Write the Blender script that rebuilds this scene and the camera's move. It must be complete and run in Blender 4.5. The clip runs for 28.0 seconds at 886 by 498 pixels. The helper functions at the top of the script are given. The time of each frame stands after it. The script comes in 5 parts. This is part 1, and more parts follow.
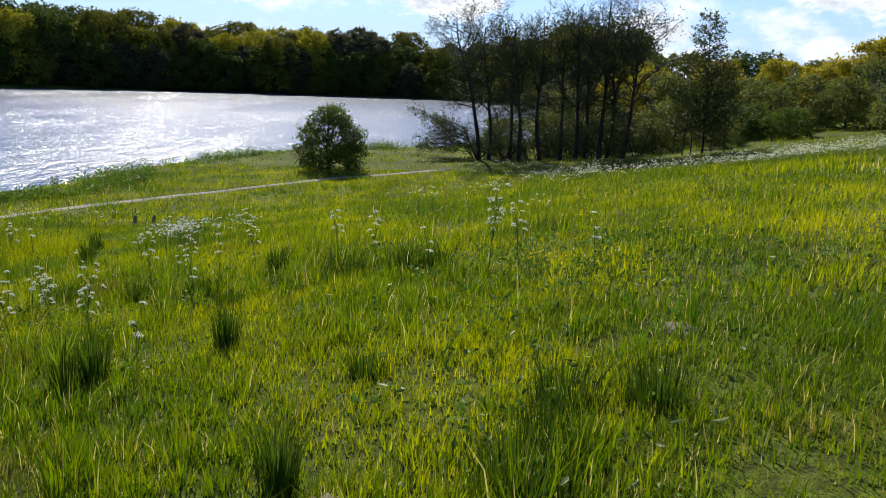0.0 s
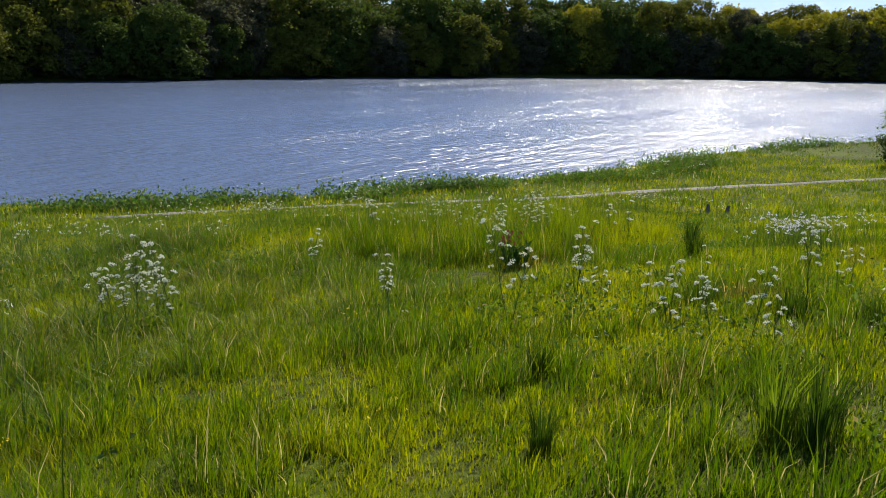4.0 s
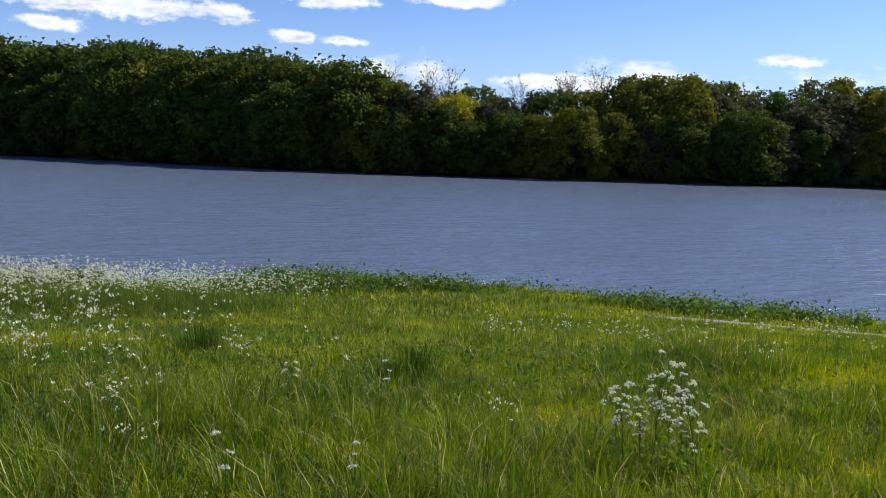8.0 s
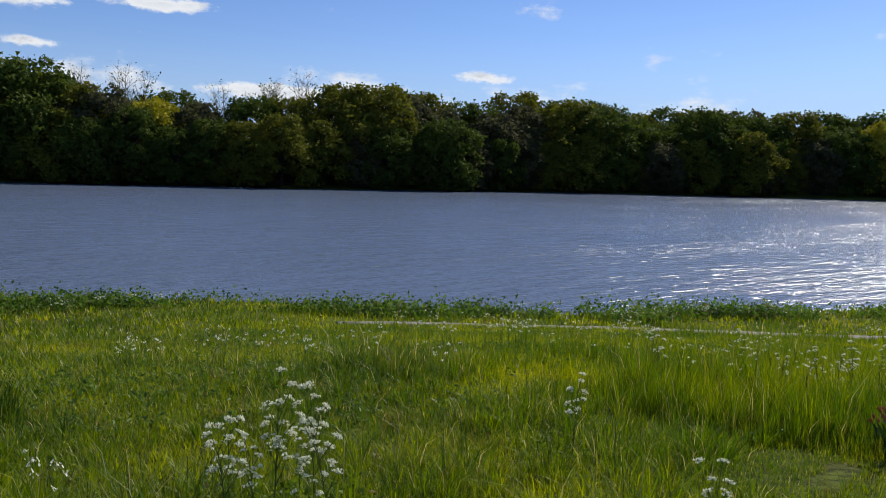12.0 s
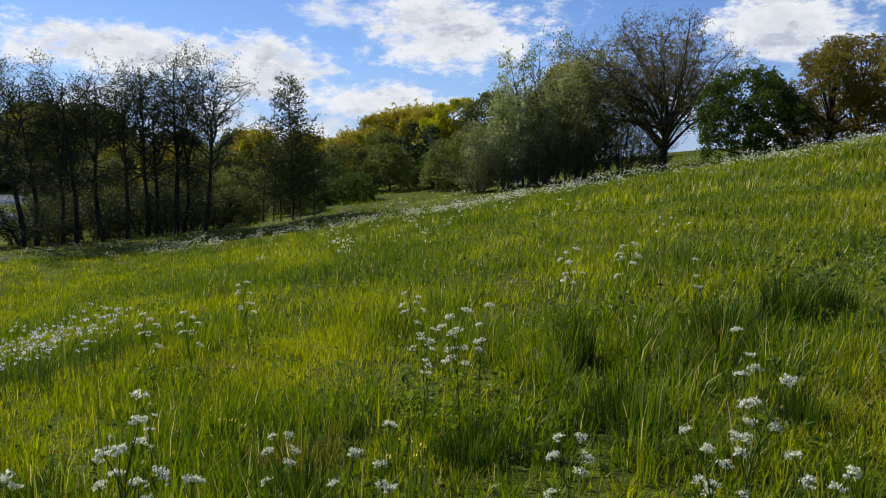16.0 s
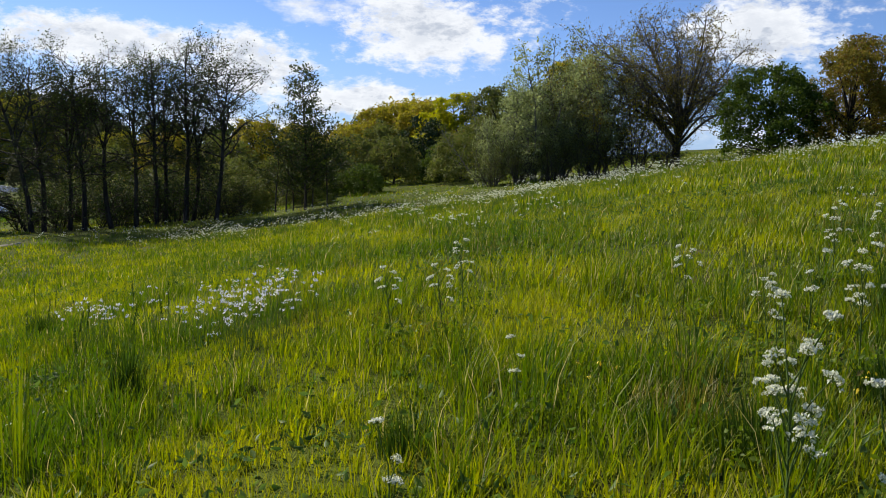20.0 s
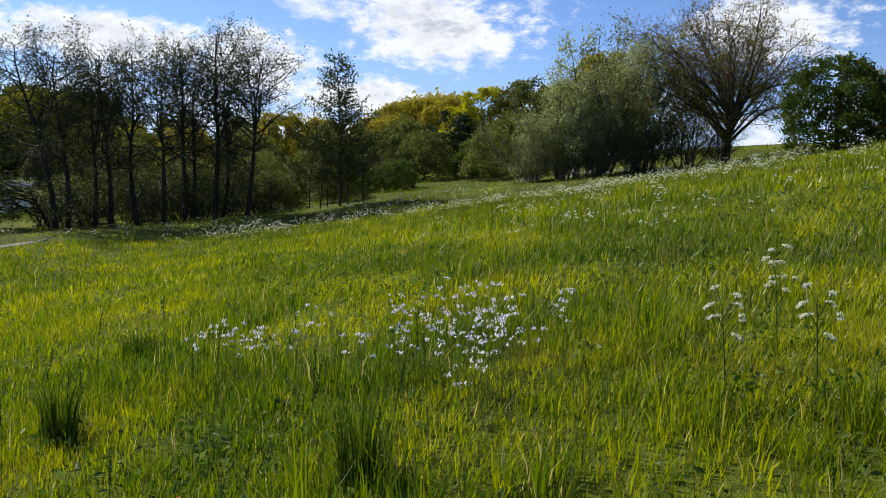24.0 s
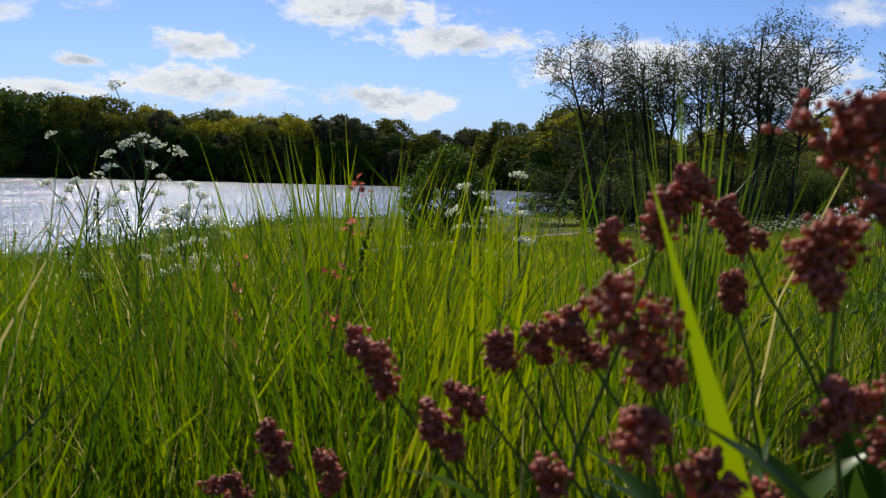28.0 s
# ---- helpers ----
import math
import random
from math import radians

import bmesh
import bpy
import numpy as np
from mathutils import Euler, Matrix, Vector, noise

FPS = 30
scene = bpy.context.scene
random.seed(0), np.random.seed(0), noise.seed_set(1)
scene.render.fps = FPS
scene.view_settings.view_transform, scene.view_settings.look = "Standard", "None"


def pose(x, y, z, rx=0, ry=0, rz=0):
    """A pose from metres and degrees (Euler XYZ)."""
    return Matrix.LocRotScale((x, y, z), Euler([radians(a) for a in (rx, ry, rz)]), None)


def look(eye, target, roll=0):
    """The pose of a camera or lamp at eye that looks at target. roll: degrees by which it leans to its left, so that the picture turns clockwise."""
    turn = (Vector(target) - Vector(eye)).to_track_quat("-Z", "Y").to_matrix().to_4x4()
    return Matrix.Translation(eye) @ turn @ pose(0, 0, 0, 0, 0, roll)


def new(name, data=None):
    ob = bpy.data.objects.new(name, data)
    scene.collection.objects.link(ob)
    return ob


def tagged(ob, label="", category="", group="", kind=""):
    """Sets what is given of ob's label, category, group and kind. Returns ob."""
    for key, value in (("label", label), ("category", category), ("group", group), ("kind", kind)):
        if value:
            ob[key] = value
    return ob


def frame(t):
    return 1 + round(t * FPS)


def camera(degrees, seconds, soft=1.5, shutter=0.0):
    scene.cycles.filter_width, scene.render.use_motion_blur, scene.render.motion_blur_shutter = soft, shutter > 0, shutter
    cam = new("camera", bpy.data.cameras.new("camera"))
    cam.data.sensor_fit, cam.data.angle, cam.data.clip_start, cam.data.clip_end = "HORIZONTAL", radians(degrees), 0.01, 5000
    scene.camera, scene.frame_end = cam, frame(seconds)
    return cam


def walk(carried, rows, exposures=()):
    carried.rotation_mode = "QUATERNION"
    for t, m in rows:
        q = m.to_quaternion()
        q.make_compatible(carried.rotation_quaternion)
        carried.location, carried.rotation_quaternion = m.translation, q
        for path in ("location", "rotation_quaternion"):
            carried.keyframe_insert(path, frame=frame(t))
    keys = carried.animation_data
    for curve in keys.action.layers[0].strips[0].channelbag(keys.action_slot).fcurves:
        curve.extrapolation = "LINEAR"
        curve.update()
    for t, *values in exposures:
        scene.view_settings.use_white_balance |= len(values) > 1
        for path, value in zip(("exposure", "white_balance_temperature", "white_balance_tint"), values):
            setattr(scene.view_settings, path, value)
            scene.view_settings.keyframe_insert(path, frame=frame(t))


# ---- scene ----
cam = camera(55.0, 28.0, 0.6)
cam.data.dof.use_dof, cam.data.dof.focus_distance, cam.data.dof.aperture_fstop = True, 14.0, 13.0
PATH = [
    (0.0, (-0.000, 0.000, 1.464), (-0.352, 9.796, -0.512), 2.22),
    (0.5, (-0.176, 0.133, 1.450), (-0.741, 9.919, -0.530), 2.33),
    (1.0, (-0.357, 0.301, 1.435), (-1.053, 10.078, -0.551), 2.31),
    (1.5, (-0.569, 0.435, 1.417), (-1.363, 10.204, -0.570), 2.35),
    (2.0, (-0.822, 0.547, 1.365), (-1.772, 10.300, -0.629), 2.41),
    (2.5, (-1.002, 0.737, 1.312), (-2.938, 10.333, -0.731), 1.86),
    (3.0, (-1.223, 0.897, 1.243), (-4.290, 10.180, -0.858), 1.54),
    (3.5, (-1.470, 1.039, 1.213), (-5.938, 9.717, -0.965), 1.20),
    (4.0, (-1.654, 1.214, 1.173), (-7.546, 8.973, -1.083), 0.82),
    (4.5, (-1.832, 1.397, 1.123), (-8.634, 8.362, -1.162), 0.89),
    (6.5, (-2.514, 1.791, 1.100), (-11.927, 4.895, -0.229), 1.75),
    (7.0, (-2.685, 1.967, 1.055), (-12.185, 4.811, -0.235), 1.71),
    (7.5, (-2.842, 2.120, 1.011), (-12.389, 4.823, -0.236), 1.66),
    (8.0, (-2.975, 2.274, 0.985), (-12.528, 4.971, -0.231), 1.83),
    (8.5, (-3.106, 2.445, 0.963), (-12.338, 6.109, -0.199), 2.17),
    (9.0, (-3.242, 2.573, 0.859), (-12.383, 6.469, -0.264), 2.08),
    (9.5, (-3.396, 2.742, 0.808), (-12.459, 6.825, -0.283), 2.02),
    (10.0, (-3.606, 2.887, 0.787), (-12.605, 7.112, -0.287), 2.01),
    (10.5, (-3.812, 3.008, 0.758), (-12.786, 7.292, -0.292), 2.10),
    (11.0, (-4.007, 3.164, 0.728), (-12.968, 7.483, -0.295), 2.06),
    (11.5, (-4.153, 3.382, 0.678), (-13.060, 7.814, -0.335), 1.81),
    (12.0, (-4.242, 3.685, 0.660), (-12.407, 9.371, -0.337), 1.80),
    (12.2, (-4.284, 3.803, 0.653), (-11.108, 11.046, -0.340), 1.91),
    (12.4, (-4.332, 3.921, 0.646), (-9.435, 12.466, -0.322), 2.05),
    (12.7, (-4.416, 4.098, 0.633), (-6.496, 13.832, -0.327), 2.00),
    (13.0, (-4.497, 4.280, 0.616), (-3.143, 14.138, -0.384), 1.17),
    (13.2, (-4.563, 4.403, 0.600), (-1.815, 13.964, -0.418), 0.56),
    (13.5, (-4.686, 4.577, 0.579), (-1.232, 13.906, -0.433), -0.22),
    (15.5, (-5.491, 5.178, 0.408), (-0.641, 13.877, -0.485), 0.54),
    (16.0, (-5.754, 5.313, 0.404), (-0.261, 13.624, -0.469), 0.58),
    (16.5, (-5.991, 5.452, 0.383), (-0.360, 13.669, -0.492), 0.65),
    (17.0, (-6.166, 5.565, 0.356), (-0.493, 13.753, -0.513), 0.62),
    (17.5, (-6.349, 5.665, 0.286), (-0.678, 13.855, -0.594), 0.73),
    (18.0, (-6.519, 5.810, 0.255), (-0.839, 13.993, -0.624), 0.86),
    (18.5, (-6.688, 5.996, 0.223), (-0.992, 14.168, -0.656), 1.03),
    (19.0, (-6.908, 6.198, 0.139), (-1.197, 14.359, -0.742), 1.21),
    (19.5, (-7.081, 6.406, 0.083), (-1.354, 14.557, -0.793), 1.39),
    (20.0, (-7.260, 6.626, 0.018), (-1.522, 14.769, -0.862), 1.58),
    (20.5, (-7.395, 6.860, -0.020), (-1.645, 14.994, -0.893), 1.61),
    (21.0, (-7.500, 7.141, -0.063), (-1.736, 15.266, -0.929), 1.67),
    (21.5, (-7.582, 7.438, -0.143), (-1.812, 15.558, -1.013), 1.68),
    (23.5, (-7.617, 8.883, -0.123), (-1.903, 17.039, -1.034), 1.68),
    (24.0, (-7.549, 9.171, -0.135), (-1.870, 17.351, -1.048), 1.80),
    (24.5, (-7.527, 9.395, -0.218), (-1.884, 17.601, -1.126), 1.88),
    (25.0, (-7.560, 9.415, -0.450), (-2.354, 17.908, -1.320), 1.61),
    (25.5, (-7.590, 9.500, -0.654), (-4.112, 18.834, -1.535), 0.92),
    (26.0, (-7.660, 9.760, -0.825), (-5.986, 19.577, -1.727), 0.38),
    (26.5, (-7.725, 10.040, -1.030), (-7.246, 19.986, -1.957), 0.83),
    (27.0, (-7.775, 10.110, -1.130), (-7.772, 20.068, -2.041), 1.19),
    (27.5, (-7.785, 10.120, -1.138), (-7.903, 20.079, -2.038), 1.63),
    (28.0, (-7.824, 10.121, -1.146), (-7.718, 20.084, -2.006), 1.68),
]
EXPOSURES = [(0.0, 0.4), (4.5, 0.4), (6.5, 0.4), (8.0, 0.34), (9.0, 0.26), (10.0, 0.22), (11.5, 0.12), (12.0, 0.0), (12.4, -0.45), (13.5, -0.5), (15.5, -0.05), (17.0, 0.1), (24.0, 0.25), (26.0, -0.08), (28.0, 0.0)]
walk(cam, [(t, look(eye, target, roll)) for t, eye, target, roll in PATH], EXPOSURES)

# ---- sky and sun ----
SUN_BEARING, SUN_HEIGHT = radians(14), radians(38)     # bearing to the left of +y
TO_SUN = Vector((-math.sin(SUN_BEARING) * math.cos(SUN_HEIGHT), math.cos(SUN_BEARING) * math.cos(SUN_HEIGHT), math.sin(SUN_HEIGHT)))
sun_lamp = bpy.data.lights.new("sun", "SUN")
sun_lamp.energy, sun_lamp.angle, sun_lamp.color = 5.6, radians(0.53), (1.0, 0.93, 0.79)
new("sun", sun_lamp).matrix_world = look((0, 0, 0), -TO_SUN)


class Nodes:
    """Short ways to add and join nodes in one tree."""

    def __init__(self, tree):
        self.tree = tree

    def put(self, value, socket):
        if isinstance(value, bpy.types.NodeSocket):
            self.tree.links.new(value, socket)
        else:
            socket.default_value = value

    def add(self, kind, settings=(), **values):
        node = self.tree.nodes.new(kind)
        for key, value in settings:
            setattr(node, key, value)
        for key, value in values.items():
            self.put(value, node.inputs[key.replace("_", " ")])
        return node

    def math(self, how, a, b=0.0, c=0.0):
        node = self.tree.nodes.new("ShaderNodeMath")
        node.operation = how
        for k, value in enumerate((a, b, c)):
            self.put(value, node.inputs[k])
        return node.outputs[0]

    def mix(self, fac, a, b):
        node = self.tree.nodes.new("ShaderNodeMix")
        node.data_type = "RGBA"
        self.put(fac, node.inputs[0])
        self.put(a if isinstance(a, bpy.types.NodeSocket) else (*a, 1), node.inputs[6])
        self.put(b if isinstance(b, bpy.types.NodeSocket) else (*b, 1), node.inputs[7])
        return node.outputs[2]

    def noise(self, vector, scale, detail=3.0, rough=0.55, distortion=0.0):
        node = self.add("ShaderNodeTexNoise", Scale=scale, Detail=detail, Roughness=rough, Distortion=distortion)
        self.put(vector, node.inputs["Vector"])
        return node.outputs[0]

    def ramp(self, value, low, high, a=0.0, b=1.0):
        node = self.add("ShaderNodeMapRange", (("interpolation_type", "SMOOTHSTEP"),))
        for k, v in enumerate((value, low, high, a, b)):
            self.put(v, node.inputs[k])
        return node.outputs[0]


world = bpy.data.worlds.new("sky")
scene.world = world
world.use_nodes = True
world.node_tree.nodes.clear()
n = Nodes(world.node_tree)
sky = n.add("ShaderNodeTexSky", (("sky_type", "NISHITA"), ("sun_disc", False), ("sun_elevation", SUN_HEIGHT), ("sun_rotation", -SUN_BEARING), ("altitude", 60.0), ("air_density", 0.8), ("dust_density", 0.15), ("ozone_density", 2.2)))
way = n.add("ShaderNodeTexCoord").outputs["Generated"]
CLOUDS = [(5.3, 10.7, 6.6, 1.5), (15.0, 7.8, 3.2, 1.0), (16.2, 5.4, 6.1, 1.3), (2.9, 4.7, 4.6, 1.2), (-0.7, 8.8, 5.7, 1.1), (-13.0, 8.1, 5.0, 1.2), (-22.1, 6.3, 5.5, 2.2), (-33.9, 9.2, 7.1, 2.8), (-55.5, 9.3, 5.0, 2.9), (-14.1, 7.3, 8.8, 1.7), (-29.8, 4.7, 4.8, 1.5), (95.4, 7.8, 8.0, 0.8), (82.4, 8.9, 2.9, 0.6), (73.1, 9.3, 3.6, 0.5), (81.1, 6.5, 1.7, 0.4), (52.9, 5.8, 2.1, 0.5), (66.9, 4.3, 3.8, 0.6), (84.4, 6.6, 1.5, 0.5), (99.2, 6.5, 2.1, 0.5), (14.9, 7.8, 2.9, 0.9), (22.3, 6.3, 1.8, 0.5), (14.5, 5.5, 5.3, 0.9), (24.2, 4.6, 3.4, 0.6), (-1.6, 8.8, 5.3, 1.0), (3.2, 4.9, 5.0, 1.0)]   # bearing to the left, height, half width, half depth, in degrees
split = n.add("ShaderNodeSeparateXYZ", Vector=way)
bearing = n.math("MULTIPLY", n.math("ARCTAN2", n.math("MULTIPLY", split.outputs[0], -1.0), split.outputs[1]), 57.2958)
rise = n.math("MULTIPLY", n.math("ARCSINE", split.outputs[2]), 57.2958)
spot = n.add("ShaderNodeCombineXYZ", X=bearing, Y=rise, Z=0.0).outputs[0]
stretched = n.add("ShaderNodeCombineXYZ", X=bearing, Y=n.math("MULTIPLY", rise, 1.9), Z=0.0).outputs[0]
nearest = 9.0
for a, e, w, h in CLOUDS:
    moved = n.add("ShaderNodeVectorMath", (("operation", "SUBTRACT"),))
    n.put(spot, moved.inputs[0])
    moved.inputs[1].default_value = (a, e, 0)
    scaled = n.add("ShaderNodeVectorMath", (("operation", "MULTIPLY"),))
    n.put(moved.outputs[0], scaled.inputs[0])
    scaled.inputs[1].default_value = (1 / w, 1 / h, 0)
    size = n.add("ShaderNodeVectorMath", (("operation", "LENGTH"),))
    n.put(scaled.outputs[0], size.inputs[0])
    nearest = n.math("MINIMUM", nearest, size.outputs["Value"])
billow, wisp = n.noise(stretched, 0.2, 8.0, 0.62), n.noise(stretched, 0.75, 8.0, 0.65)
above = n.add("ShaderNodeVectorMath", (("operation", "ADD"),))
n.put(stretched, above.inputs[0])
above.inputs[1].default_value = (0.4, 1.5, 0)
under = n.math("SUBTRACT", n.noise(above.outputs[0], 0.2, 8.0, 0.62), billow)
body = n.math("ADD", n.math("SUBTRACT", 1.05, nearest), n.math("MULTIPLY", n.math("SUBTRACT", n.math("ADD", n.math("MULTIPLY", billow, 0.6), n.math("MULTIPLY", wisp, 0.4)), 0.5), 3.9))
# smaller clouds everywhere else, thickest low over the horizon and overhead behind the walker
deck = n.noise(stretched, 0.085, 6.0, 0.6)
others = n.math("MULTIPLY", n.math("SUBTRACT", deck, n.ramp(rise, 1.0, 9.0, 0.50, 0.60)), 5.0)
cover = n.math("MAXIMUM", body, others)
thick = n.ramp(cover, -0.05, 0.55)
core = n.ramp(cover, 0.35, 1.25)
shaded = n.math("MULTIPLY", n.ramp(under, -0.06, 0.12), n.ramp(cover, 0.2, 0.9, 0.25, 1.0))
white = n.mix(n.math("MAXIMUM", shaded, n.math("MULTIPLY", core, 0.45)), (9.9, 10.2, 10.7), (5.6, 6.2, 7.3))
tinted = n.add("ShaderNodeVectorMath", (("operation", "MULTIPLY"),))
n.put(sky.outputs[0], tinted.inputs[0])
tinted.inputs[1].default_value = (1.0, 1.08, 1.36)
clear = n.mix(n.ramp(rise, 0.0, 9.0, 0.75, 0.0), n.add("ShaderNodeHueSaturation", Saturation=1.05, Value=1.0, Color=tinted.outputs[0]).outputs[0], (4.0, 5.6, 8.4))
lit = n.mix(thick, clear, white)
back = n.add("ShaderNodeBackground", Strength=0.085, Color=lit)
n.tree.links.new(back.outputs[0], n.add("ShaderNodeOutputWorld").inputs[0])


# ---- materials ----
def material(name):
    mat = bpy.data.materials.new(name)
    mat.use_nodes = True
    mat.node_tree.nodes.clear()
    return mat, Nodes(mat.node_tree)


def finish(n, shader, disp=None):
    out = n.add("ShaderNodeOutputMaterial")
    n.tree.links.new(shader, out.inputs[0])


def place(n):
    return n.add("ShaderNodeNewGeometry").outputs["Position"]


def leafy(name, dark, light, dry=None, dry_share=0.0, through_share=0.42, rough=0.55, patch=0.0, gloss=0.1, clumped=False, deep=None):
    """Thin green matter, lit from the front and glowing when lit from behind."""
    mat, n = material(name)
    geo = n.add("ShaderNodeNewGeometry")
    island = geo.outputs["Random Per Island"]
    each = n.add("ShaderNodeObjectInfo").outputs["Random"]
    tone = n.math("ADD", n.math("MULTIPLY", island, 0.75), n.math("MULTIPLY", each, 0.25))
    colour = n.mix(tone, dark, light)
    if clumped:
        # each clump's own tone, deep green to straw yellow, also paints tuft shade and highlights
        own = n.add("ShaderNodeAttribute", (("attribute_name", "tone"),)).outputs["Fac"]
        mixed = n.math("ADD", n.math("MULTIPLY", own, 0.62), n.math("MULTIPLY", island, 0.42))
        wide = n.noise(geo.outputs["Position"], patch, 4.0, 0.6)
        mixed = n.math("ADD", mixed, n.math("MULTIPLY", n.math("SUBTRACT", wide, 0.53), 1.2))
        colour = n.mix(n.ramp(mixed, 0.05, 0.5), deep, n.mix(n.ramp(mixed, 0.35, 1.0), dark, light))
        # withered patches of last year's growth
        dead = n.math("ADD", n.noise(geo.outputs["Position"], 0.9, 5.0, 0.65), n.math("MULTIPLY", n.math("SUBTRACT", island, 0.5), 0.16))
        colour = n.mix(n.ramp(dead, 0.60, 0.70, 0.0, 0.7), colour, n.mix(island, (0.075, 0.055, 0.012), (0.20, 0.15, 0.035)))
    elif patch:
        spread, clump = n.noise(geo.outputs["Position"], patch, 4.0, 0.6), n.noise(geo.outputs["Position"], 3.2, 3.0, 0.6)
        colour = n.mix(n.ramp(clump, 0.36, 0.64), n.mix(n.math("MULTIPLY", island, 0.5), dark, colour), colour)
        colour = n.mix(n.ramp(spread, 0.42, 0.62, 0.0, 0.5), colour, light)
    if dry:
        worn = n.noise(geo.outputs["Position"], 0.35, 3.0) if patch else 0.5
        if clumped:
            worn = n.math("MULTIPLY", own, 0.9)
        gate = n.math("ADD", n.math("FRACT", n.math("MULTIPLY", island, 37.0)), n.math("MULTIPLY", worn, -0.1 if clumped else -0.5) if patch else -0.25)
        colour = n.mix(n.ramp(gate, 0.72 - dry_share, 0.76 - dry_share, 0.0, 0.85), colour, dry)
    front = n.add("ShaderNodeBsdfPrincipled", Base_Color=colour, Roughness=rough, Specular_IOR_Level=gloss)
    behind = n.add("ShaderNodeBsdfTranslucent", Color=n.add("ShaderNodeHueSaturation", Saturation=1.08, Value=1.25, Color=colour).outputs[0])
    blend = n.add("ShaderNodeMixShader", Fac=through_share)
    n.tree.links.new(front.outputs[0], blend.inputs[1])
    n.tree.links.new(behind.outputs[0], blend.inputs[2])
    finish(n, blend.outputs[0])
    return mat


def bark(name, dark, light, scale=7.0):
    mat, n = material(name)
    where = n.add("ShaderNodeTexCoord").outputs["Object"]
    stretch = n.add("ShaderNodeMapping", Vector=where, Scale=(1, 1, 0.22)).outputs[0]
    grain = n.noise(stretch, scale, 5.0, 0.65)
    moss = n.noise(where, 0.9, 3.0)
    colour = n.mix(n.ramp(moss, 0.5, 0.7, 0.0, 0.5), n.mix(n.ramp(grain, 0.3, 0.7), dark, light), (0.06, 0.07, 0.035))
    bump = n.add("ShaderNodeBump", Strength=0.7, Distance=0.02, Height=grain)
    finish(n, n.add("ShaderNodeBsdfPrincipled", Base_Color=colour, Roughness=0.85, Specular_IOR_Level=0.12, Normal=bump.outputs[0]).outputs[0])
    return mat


def soil():
    mat, n = material("meadow_soil")
    where = place(n)
    small, large = n.noise(where, 9.0, 6.0, 0.65), n.noise(where, 0.22, 4.0, 0.55)
    colour = n.mix(n.ramp(small, 0.35, 0.65), (0.026, 0.034, 0.006), (0.085, 0.11, 0.012))
    colour = n.mix(n.ramp(large, 0.45, 0.65, 0.0, 0.5), colour, (0.13, 0.16, 0.014))
    colour = n.mix(n.ramp(n.noise(where, 1.3, 5.0), 0.56, 0.68, 0.0, 0.55), colour, (0.085, 0.062, 0.028))
    bump = n.add("ShaderNodeBump", Strength=0.8, Distance=0.06, Height=small)
    finish(n, n.add("ShaderNodeBsdfPrincipled", Base_Color=colour, Roughness=0.95, Specular_IOR_Level=0.08, Normal=bump.outputs[0]).outputs[0])
    return mat


def lake_water():
    mat, n = material("lake_water")
    where = place(n)
    wind = n.add("ShaderNodeMapping", Vector=where, Rotation=(0, 0, radians(28)), Scale=(1.5, 0.42, 1)).outputs[0]
    swell, chop, ripple = n.noise(wind, 0.55, 2.0, 0.5), n.noise(wind, 1.9, 2.0, 0.5, 0.4), n.noise(where, 9.0, 2.0, 0.6)
    gust = n.ramp(n.noise(wind, 0.06, 3.0), 0.38, 0.62, 0.65, 1.05)
    waves = n.math("ADD", n.math("MULTIPLY", swell, 0.23), n.math("ADD", n.math("MULTIPLY", chop, 0.215), n.math("MULTIPLY", ripple, 0.04)))
    bump = n.add("ShaderNodeBump", Strength=gust, Distance=1.0, Height=waves)
    # steeper wavelets on top of the chop catch the sun singly
    facets = n.add("ShaderNodeTexVoronoi", Vector=n.add("ShaderNodeMapping", Vector=where, Scale=(3.0, 7.0, 1)).outputs[0], Scale=1.0)
    tip = n.add("ShaderNodeVectorMath", (("operation", "SUBTRACT"),))
    n.put(facets.outputs["Color"], tip.inputs[0])
    tip.inputs[1].default_value = (0.5, 0.5, 0.5)
    parts = n.add("ShaderNodeSeparateXYZ", Vector=tip.outputs[0])
    slope = [n.math("MULTIPLY", parts.outputs[k], 0.56) for k in (0, 1)]
    glint = n.add("ShaderNodeVectorMath", (("operation", "NORMALIZE"),))
    n.put(n.add("ShaderNodeCombineXYZ", X=slope[0], Y=slope[1], Z=1.0).outputs[0], glint.inputs[0])
    finish(n, n.add("ShaderNodeBsdfPrincipled", Base_Color=(0.105, 0.136, 0.205, 1), Roughness=0.22, IOR=1.333, Specular_IOR_Level=0.42, Normal=bump.outputs[0], Coat_Weight=0.08, Coat_Roughness=0.13, Coat_IOR=1.333, Coat_Normal=glint.outputs[0]).outputs[0])
    return mat


def gravel():
    mat, n = material("path_gravel")
    where = place(n)
    stones = n.add("ShaderNodeTexVoronoi", Vector=where, Scale=38.0)
    dust = n.noise(where, 1.7, 4.0)
    colour = n.mix(n.ramp(dust, 0.35, 0.65), (0.17, 0.15, 0.11), (0.27, 0.25, 0.20))
    colour = n.mix(n.math("MULTIPLY", stones.outputs[0], 0.6), colour, (0.20, 0.18, 0.14))
    bump = n.add("ShaderNodeBump", Strength=0.5, Distance=0.02, Height=stones.outputs[0])
    finish(n, n.add("ShaderNodeBsdfPrincipled", Base_Color=colour, Roughness=0.9, Normal=bump.outputs[0]).outputs[0])
    return mat


